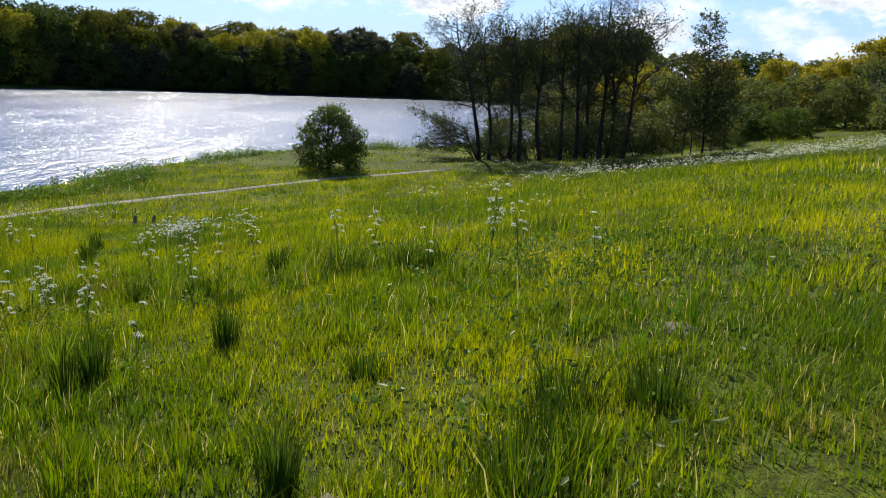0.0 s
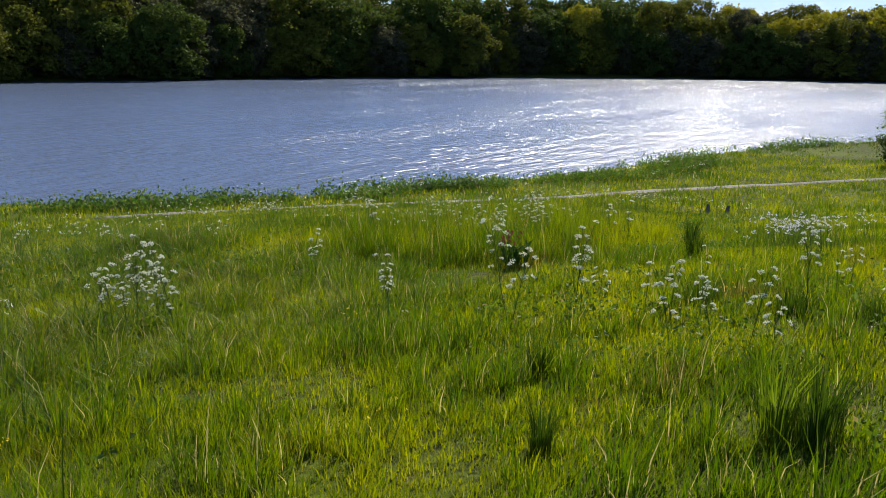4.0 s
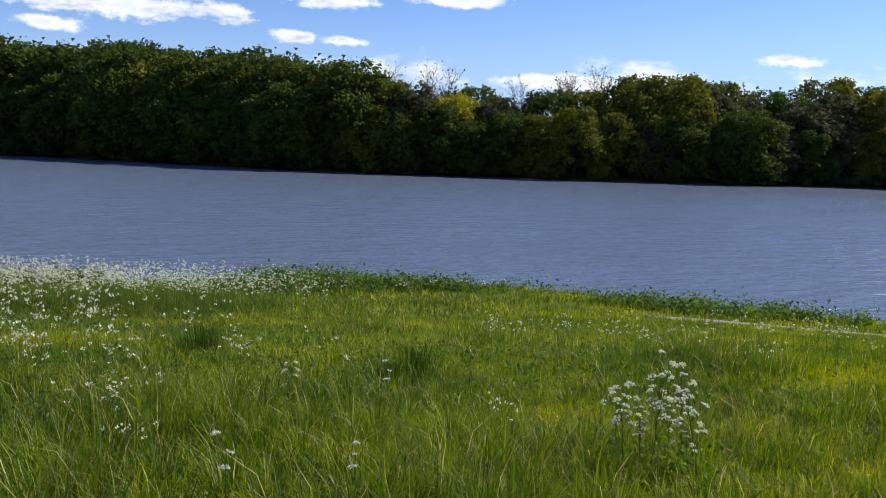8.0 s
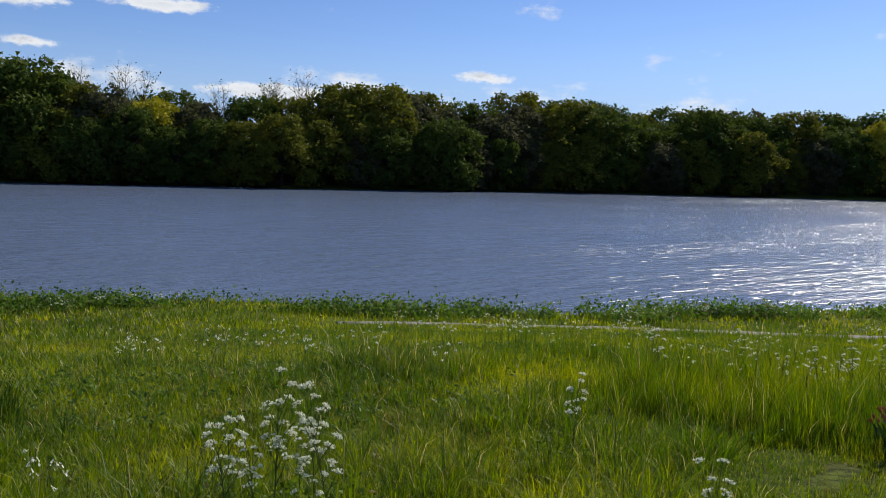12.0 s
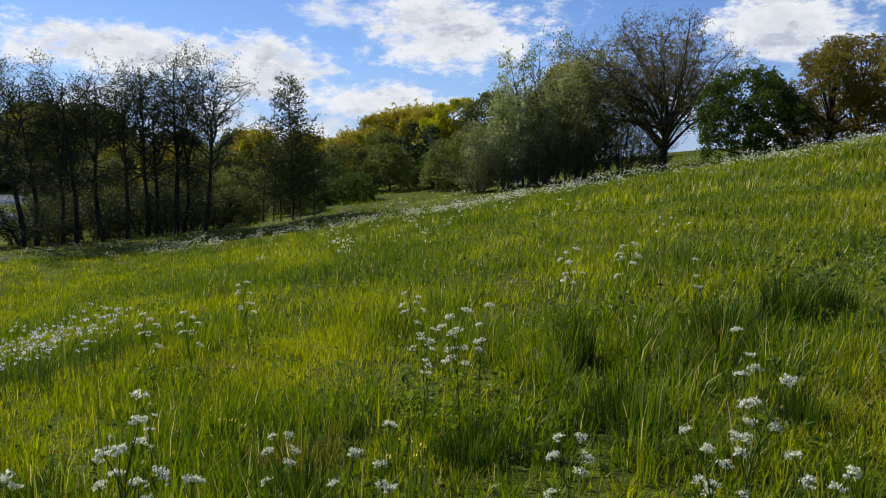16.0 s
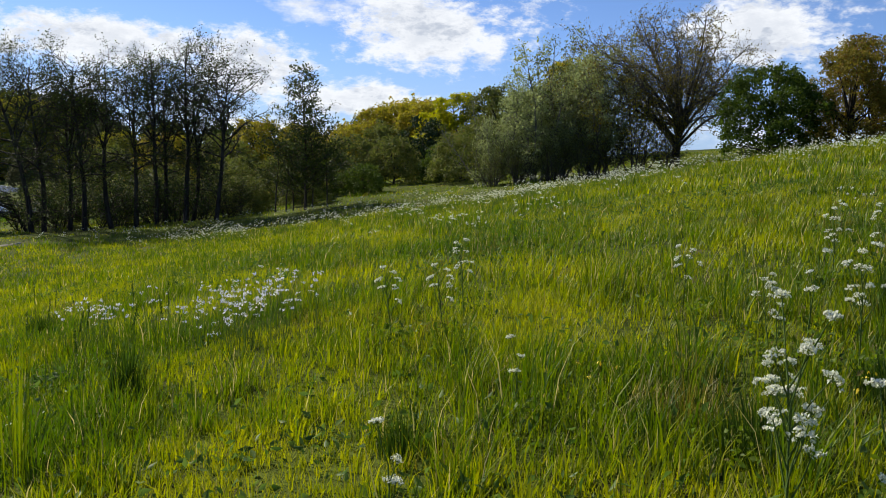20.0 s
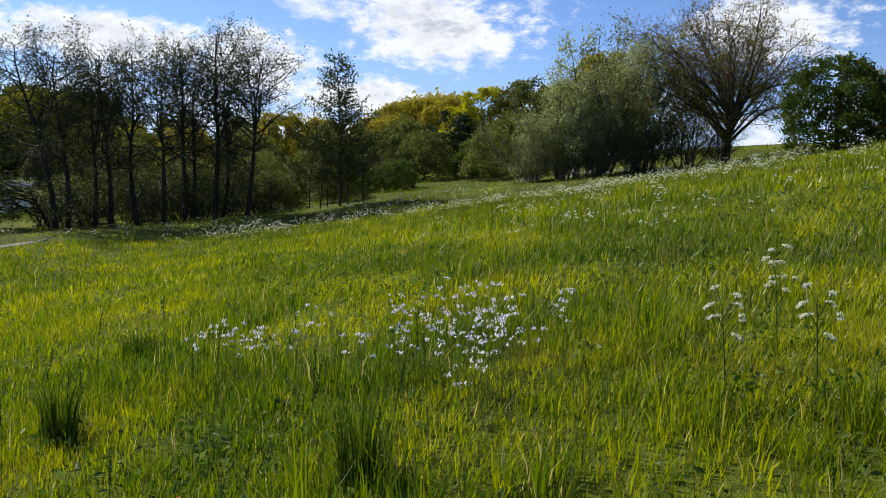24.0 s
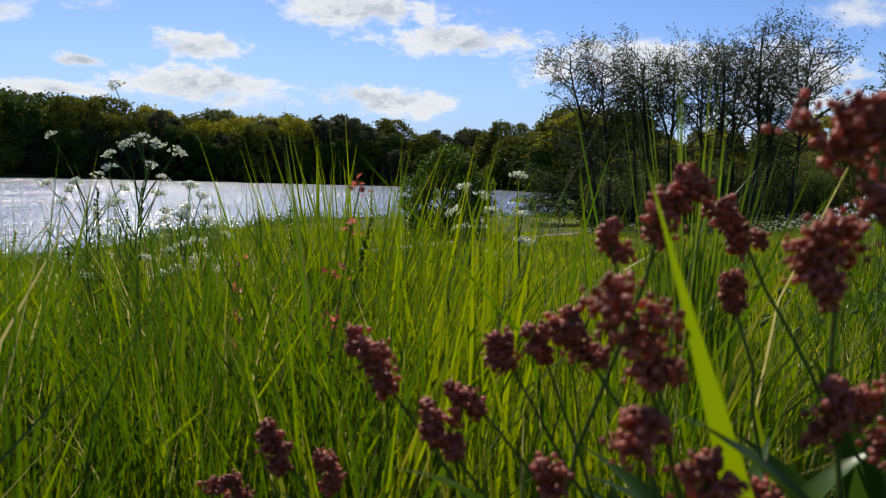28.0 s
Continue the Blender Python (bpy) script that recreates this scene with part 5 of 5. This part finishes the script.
x, y = scatter(rng, 700, (-6.4, -2.6, 11.8, 16.0), lambda x, y: np.exp(-(((x + 4.55 - 0.45 * (y - 13.6)) / 0.45) ** 2 + ((y - 13.6) / 0.75) ** 2)) * (0.35 + 0.65 * (lumps(x * 3, y * 3, 6, 12) > -0.2)))
x2, y2 = scatter(rng, 20, (-5.7, -5.0, 14.0, 15.2), lambda x, y: 0.6 + 0 * x)
drift("cuckooflower_patch", "patch of pale lilac-white cuckooflowers low in the grass", rng, np.r_[x, x2] + 0.05, np.r_[y, y2] - 0.3, 0.40, 0.013, 9, [STEM, LILAC])
x, y = scatter(rng, 120, (0.4, 2.2, 7.0, 8.6), lambda x, y: 0.14 + 0 * x)
x2, y2 = scatter(rng, 500, (-12, -2, -2, 12), lambda x, y: 0.02 + 0 * x)
drift("buttercup_scatter", "few bright yellow buttercups in the grass", rng, np.r_[x, x2], np.r_[y, y2], 0.30, 0.011, 5, [STEM, YELLOW])

# broad-leaved herbs low in the sward
rng = np.random.default_rng(435)
x, y, d = meadow_spots(rng, 60000, (-26, 16, -8, 26), 0.9, 14.0)
keep = rng.random(len(x)) < np.clip(0.25 + 0.8 * lumps(x * 1.1, y * 1.1, 5, 15) + 0.25 * ease(6, 9, -x), 0, 1)
x, y = x[keep], y[keep]
spots = np.repeat(np.stack([x, y, height(x, y) + 0.05], -1), 6, 0) + rng.normal(0, 1, (len(x) * 6, 3)) * (0.07, 0.07, 0.03)
tagged(new("meadow_herbs", mesh_from("meadow_herbs", *leaf_cards(rng, spots, 0.06, 0.015, 0, 0.45), [HERB])), "small broad-leaved herbs scattered through the grass", "plants", kind="stuff")

# herbs on the water's edge
rng = np.random.default_rng(440)
x, y = rng.uniform(-31, 4, 150000), rng.uniform(-4, 66, 150000)
s, p = inland(x, y), off_line(x, y, track)[0]
keep = (s > 0.12) & (s < 2.6 + 1.6 * lumps(x, y, 3, 9)) & (p > 0.7) & (rng.random(len(x)) < np.clip(0.25 + 0.9 * lumps(x * 1.2, y * 1.2, 4, 11), 0.06, 1) * np.clip(1.35 - 0.28 * s, 0.25, 1))
x, y, s = x[keep], y[keep], s[keep]
tops = np.stack([x, y, height(x, y)], -1)
rank = np.repeat(0.19 + 0.10 * np.clip(lumps(x * 0.9, y * 0.9, 4, 12), -1, 1), 13)
spots = np.repeat(tops, 13, 0) + rng.normal(0, 0.15, (len(x) * 13, 3)) * (1, 1, 0.1) + np.abs(rng.normal(0, 1, (len(x) * 13, 1))) * rank[:, None] * (0, 0, 1)
tagged(new("bank_herbs", mesh_from("bank_herbs", *leaf_cards(rng, spots, 0.10, 0.04, 0, 0.6), [BANK_GREEN])), "rank green herbs and sedge along the water's edge", "plants", kind="stuff")
pick = rng.random(len(x)) < 0.10 * (lumps(x * 1.3, y * 1.3, 4, 9) > 0.1)
drift("bank_flowers", "white-flowered herbs along the water's edge", rng, x[pick], y[pick], 0.30, 0.02, 7, [STEM, CREAM_SHADED])

SORREL_AT = [(-0.193, -0.276, 0.75, 0.022, 0.0095, 0.02, 1), (-0.145, -0.210, 0.70, 0.036, 0.0095, 0.03, 1), (-0.094, -0.235, 0.70, 0.025, 0.0095, 0.00, 1), (-0.064, -0.122, 0.62, 0.040, 0.0095, 0.05, 1), (-0.013, -0.160, 0.60, 0.036, 0.0095, 0.04, 1), (0.016, -0.154, 0.62, 0.022, 0.0085, 0.05, 0), (0.037, -0.111, 0.60, 0.029, 0.0095, 0.04, 0), (0.061, -0.105, 0.60, 0.025, 0.0095, 0.03, 1),
             (0.081, -0.087, 0.55, 0.036, 0.0095, 0.04, 2), (0.082, -0.052, 0.42, 0.050, 0.0123, 0.03, 2), (0.112, -0.030, 0.60, 0.025, 0.0095, 0.03, 1), (0.153, 0.012, 0.55, 0.054, 0.0095, -0.03, 1), (0.206, -0.008, 0.65, 0.050, 0.0085, 0.05, 1), (0.200, -0.066, 0.60, 0.022, 0.0095, 0.02, 1), (0.186, -0.018, 0.42, 0.036, 0.0123, 0.01, 2), (0.189, 0.038, 0.38, 0.050, 0.0114, 0.01, 2), (0.194, -0.096, 0.42, 0.036, 0.0114, 0.01, 2), (0.096, -0.108, 0.40, 0.022, 0.0104, 0.01, 1), (0.127, -0.129, 0.40, 0.029, 0.0104, 0.00, 3), (0.245, -0.13, 0.45, 0.03, 0.011, 0.01, 4), (0.16, -0.15, 0.45, 0.02, 0.010, 0.01, 4), (0.06, -0.17, 0.5, 0.02, 0.010, 0.02, 3)]
BLADES_AT = [(0.262, 0.42, 0.57, 0.024, 0.15, 0.05, -0.3), (0.05, 0.62, 0.36, 0.018, 0.4, 0.25, 0.1), (0.14, 0.6, 0.38, 0.02, -0.3, 0.2, -0.15), (0.26, 0.62, 0.42, 0.026, 0.2, 0.3, 0.1), (0.02, 0.75, 0.34, 0.014, 0.5, 0.3, 0.15), (0.3, 0.7, 0.44, 0.022, -0.4, 0.2, -0.2)]

# ---- sorrel in front of the low camera ----
def blob(rng, centres, size):
    """Small knobbly seed husks: squashed octahedra."""
    m = len(centres)
    s = size * rng.uniform(0.7, 1.3, (m, 1))
    a = rng.normal(0, 1, (m, 3))
    a /= np.linalg.norm(a, axis=1)[:, None]
    b = np.cross(a, rng.normal(0, 1, (m, 3)))
    b /= np.linalg.norm(b, axis=1)[:, None]
    c = np.cross(a, b)
    v = np.stack([centres + a * s, centres - a * s, centres + b * s, centres - b * s, centres + c * s * 0.8, centres - c * s * 0.8], 1).reshape(-1, 3)
    k = np.arange(m)[:, None] * 6
    f = np.concatenate([k + t for t in ((0, 2, 4), (2, 1, 4), (1, 3, 4), (3, 0, 4), (2, 0, 5), (1, 2, 5), (3, 1, 5), (0, 3, 5))])
    return v, f


def blade_mesh(length, width, bend, mat, fold=0.25, steps=9):
    """A broad pointed leaf with a folded midrib, growing up from its foot and bending over."""
    s = np.linspace(0, 1, steps)
    w = width * np.sin(math.pi * (0.12 + 0.88 * s) ** 0.8) ** 0.8 * (1 - s**6)
    out = bend * length * s**2
    up_z = length * (s - 0.35 * bend * s**2)
    left = np.stack([-w * 0.5, out, up_z], -1)
    mid = np.stack([0 * s, out + w * fold, up_z], -1)
    right = np.stack([w * 0.5, out, up_z], -1)
    v = np.stack([left, mid, right], 1).reshape(-1, 3)
    k = np.arange(steps * 3).reshape(-1, 3)
    f = np.concatenate([np.stack([k[:-1, 0], k[:-1, 1], k[1:, 1], k[1:, 0]], -1), np.stack([k[:-1, 1], k[:-1, 2], k[1:, 2], k[1:, 1]], -1)])
    return mesh_from("leaf", v, f, [mat], True)


def sorrel_plant(seed, tip, foot, head, thick, leaves, droop):
    """One flowering stalk from foot to tip; head: length of its red spike."""
    rng = np.random.default_rng(seed)
    tip, foot = np.array(tip, float), np.array(foot, float)
    s = np.linspace(0, 1, 16)[:, None]
    line = (tip - foot) * s + np.array(droop, float) * np.sin(math.pi * s) + rng.normal(0, 0.0015, (16, 3))
    size = np.linalg.norm(tip - foot)
    ob = thing("sorrel_plant", "flowering sorrel stalk with knobbly red-brown seed spike", "wildflower", Matrix.Translation(foot), "sorrel by the walk")

    def along(at):
        i = min(int(at * 15), 14)
        return line[i] + (line[i + 1] - line[i]) * (at * 15 - i)

    # knots of seed husks, uneven in size, some on short side branches
    stems, spots = [(line, np.linspace(0.0024, 0.0012, 16))], []
    at = 1.0
    while at > 1 - head / size:
        p, swell = along(at), thick * rng.uniform(0.55, 1.05) * (0.62 if at > 0.985 else 1.0)
        a = rng.uniform(0, 6.28)
        c = p + np.array((math.cos(a), math.sin(a), rng.uniform(-0.1, 0.6))) * swell * rng.uniform(0.2, 1.2)
        stems.append((np.array([p, c]), np.array((0.0010, 0.0008))))
        spots.append(c + rng.normal(0, 0.38, (60, 3)) * swell)
        at -= swell * rng.uniform(0.4, 0.8) / size
    if head > 0.03:
        for k in range(1):
            p = along(1 - head / size * rng.uniform(0.5, 1.0))
            a = rng.uniform(0, 6.28)
            c = p + np.array((math.cos(a), math.sin(a) * 0.5, 0.8)) * thick * rng.uniform(1.6, 2.8)
            stems.append((np.array([p, (p + c) / 2 + (0, 0, -0.002), c]), np.array((0.0012, 0.001, 0.0008))))
            for q in (0.6, 1.0):
                spots.append(p + (c - p) * q + rng.normal(0, 0.45, (34, 3)) * thick * 0.7)
    part("stem", mesh_from("sorrel_stem", *tubes(stems, 6), [STEM], True), ob)
    part("seed_spike", mesh_from("sorrel_spike", *blob(rng, np.concatenate(spots), 0.0027), [SORREL]), ob, "knobbly red-brown seed spike")
    for k in range(leaves):
        leaf = part("leaf", blade_mesh(rng.uniform(0.11, 0.19), rng.uniform(0.035, 0.055), rng.uniform(0.3, 0.8), SORREL_LEAF), ob)
        leaf.matrix_basis = Matrix.LocRotScale(Vector(line[rng.integers(4, 9)]), Euler((0, 0, rng.uniform(0, 6.28))), None)


# stand points in front of the last camera: across, up and ahead of it
EYE_END, END_YAW = Vector((-7.82, 10.12, -1.15)), radians(-0.6)


def before(across, up_by, ahead):
    c, s = math.cos(END_YAW), math.sin(END_YAW)
    return (EYE_END.x + across * c - ahead * s, EYE_END.y + across * s + ahead * c, EYE_END.z + up_by)


for seed, (across, up_by, ahead, head, thick, lean_x, leaves) in enumerate(SORREL_AT, 500):
    tip = before(across, up_by, ahead)
    foot_x, foot_y = tip[0] + lean_x * 3.4, tip[1] + 0.03
    foot = (foot_x, foot_y, float(height(foot_x, foot_y)) - 0.02)
    sorrel_plant(seed, tip, foot, head * 0.92, thick * 1.22, leaves, (lean_x * 1.0, 0.0, 0.0))

for across, ahead, length, width, turn, bend, slant in BLADES_AT:
    p = before(across, 0, ahead)
    ob = new("reed_grass", blade_mesh(length, width, bend, BLADE, 0.12, 12))
    ob.matrix_world = Matrix.LocRotScale((p[0], p[1], float(height(p[0], p[1])) - 0.02), Euler((0, slant, turn)), None)
    tagged(ob, "single broad bright green grass blade close to the path walked", "grass", "broad grasses")


def dock_plant(seed, across, ahead, tall, count):
    """A dark dock: a short stem with broad folded leaves up to the given height."""
    rng = np.random.default_rng(seed)
    p = before(across, 0, ahead)
    ob = thing("dock_plant", "dark broad-leaved dock low among the sorrel", "plant", Matrix.Translation((p[0], p[1], float(height(p[0], p[1])) - 0.02)), "docks among the sorrel")
    line, rad = limb(rng, (0, 0, 0), (0, 0, 1.0), tall * 0.8, 0.0045, 7, 0.05, 0.03, 0.5)
    part("stem", mesh_from("dock_stem", *tubes([(line, rad)], 6), [STEM], True), ob)
    for k in range(count):
        leaf = part("leaf", blade_mesh(rng.uniform(0.12, 0.2), rng.uniform(0.045, 0.07), rng.uniform(0.4, 0.9), SORREL_LEAF, 0.2), ob)
        leaf.matrix_basis = Matrix.LocRotScale(Vector(line[min(7, 2 + k % 6)]), Euler((rng.uniform(-0.3, 0.3), rng.uniform(-0.3, 0.3), k * 2.4)), None)


for seed, (across, ahead, tall, count) in enumerate([(0.27, 0.50, 0.31, 8), (0.33, 0.60, 0.33, 9), (0.20, 0.56, 0.28, 7), (0.13, 0.52, 0.24, 6)], 560):
    dock_plant(seed, across, ahead, tall, count)

# ---- small things on the ground ----
def stump(x, y, tall, seed):
    rng = np.random.default_rng(seed)
    runs = [(np.array([(0, 0, -0.1), (0.01, 0, tall * 0.5), (rng.normal(0, 0.04), 0.02, tall)]), np.array((0.07, 0.055, 0.045)))]
    v, f = tubes(runs, 9)
    ob = new("post_stump", mesh_from("post_stump", v, f, [DRY], True))
    ob.matrix_world = Matrix.Translation((x, y, float(height(x, y))))
    bm = bmesh.new()
    bm.from_mesh(ob.data)
    bm.edges.ensure_lookup_table()
    bmesh.ops.holes_fill(bm, edges=[e for e in bm.edges if e.is_boundary], sides=12)
    bm.to_mesh(ob.data)
    bm.free()
    tagged(ob, "short weathered dark wooden stump in the grass", "stump", "stumps")


stump(-9.3, 24.0, 0.3, 601)
stump(-9.8, 23.9, 0.3, 602)

rng = np.random.default_rng(610)
for x, y, r in [(1.35, 5.35, 0.16), (-0.55, 3.0, 0.2), (0.9, 2.7, 0.22)]:
    k = 15
    g = np.linspace(-1, 1, k)
    px, py = np.meshgrid(g, g, indexing="ij")
    hump = 0.4 * np.clip(1 - px**2 - py**2, 0, 1) * (1 + 0.3 * rng.normal(0, 1, px.shape))
    wx, wy = x + px * r, y + py * r
    ids = np.arange(k * k).reshape(k, k)
    quads = np.stack([ids[:-1, :-1], ids[1:, :-1], ids[1:, 1:], ids[:-1, 1:]], -1).reshape(-1, 4)
    tagged(new("mole_hill", mesh_from("mole_hill", np.stack([wx, wy, height(wx, wy) - 0.02 + hump * r], -1).reshape(-1, 3), quads, [DRY], True)), "small crumbled brown molehill in the turf", "molehill", "molehills")

# reddish grass plumes bent over the meadow
rng = np.random.default_rng(620)
for x, y, tall in [(-7.15, 11.3, 0.62), (-7.0, 11.6, 0.55), (-8.05, 11.35, 0.62), (-8.3, 11.8, 0.5)]:
    line, rad = limb(rng, (0, 0, 0), unit(np.array((0.25, 0.1, 1))), tall, 0.0022, 9, 0.05, -0.07, 0.5)
    ob = thing("seeding_grass", "thin seeding grass stalk with a reddish bent plume", "grass", Matrix.Translation((x, y, float(height(x, y)))), "seeding grasses")
    part("stalk", mesh_from("stalk", *tubes([(line, rad)], 5), [STEM], True), ob)
    spots = np.repeat(line[6:], 14, 0) + rng.normal(0, 0.006, (len(line[6:]) * 14, 3))
    part("plume", mesh_from("plume", *leaf_cards(rng, spots, 0.012, 0.006), [SORREL]), ob)


# foxtail stalks with dark seed heads standing over the rank grass
def foxtail(seed, tall):
    rng = np.random.default_rng(seed)
    line, rad = limb(rng, (0, 0, -0.02), unit(np.array((rng.normal(0, 0.08), rng.normal(0, 0.05), 1))), tall, 0.0019, 9, 0.03, -0.01, 0.6)
    top = np.linspace(0, 1, 60)[:, None]
    spots = line[7] + (line[9] - line[7]) * top + rng.normal(0, 0.0022, (60, 3))
    return mesh_from("foxtail_stalk", *tubes([(line, rad)], 5), [STEM], True), mesh_from("foxtail_spike", *leaf_cards(rng, spots, 0.012, 0.001), [TUSSOCK_GREEN])


FOXTAILS = [foxtail(640 + k, tall) for k, tall in enumerate((0.62, 0.72, 0.55, 0.68))]
rng = np.random.default_rng(650)
for k in range(64):
    x, y = rng.uniform(-10.2, -5.2), rng.uniform(11.0, 15.5)
    ob = thing("foxtail_grass", "thin dark foxtail grass stalk with a narrow seed head", "grass", Matrix.LocRotScale((x, y, float(height(x, y))), Euler((0, 0, rng.uniform(0, 6.28))), (1, 1, rng.uniform(0.85, 1.15))), "foxtail grasses")
    stalk_mesh, spike_mesh = FOXTAILS[k % 4]
    part("stalk", stalk_mesh, ob)
    part("seed_head", spike_mesh, ob)
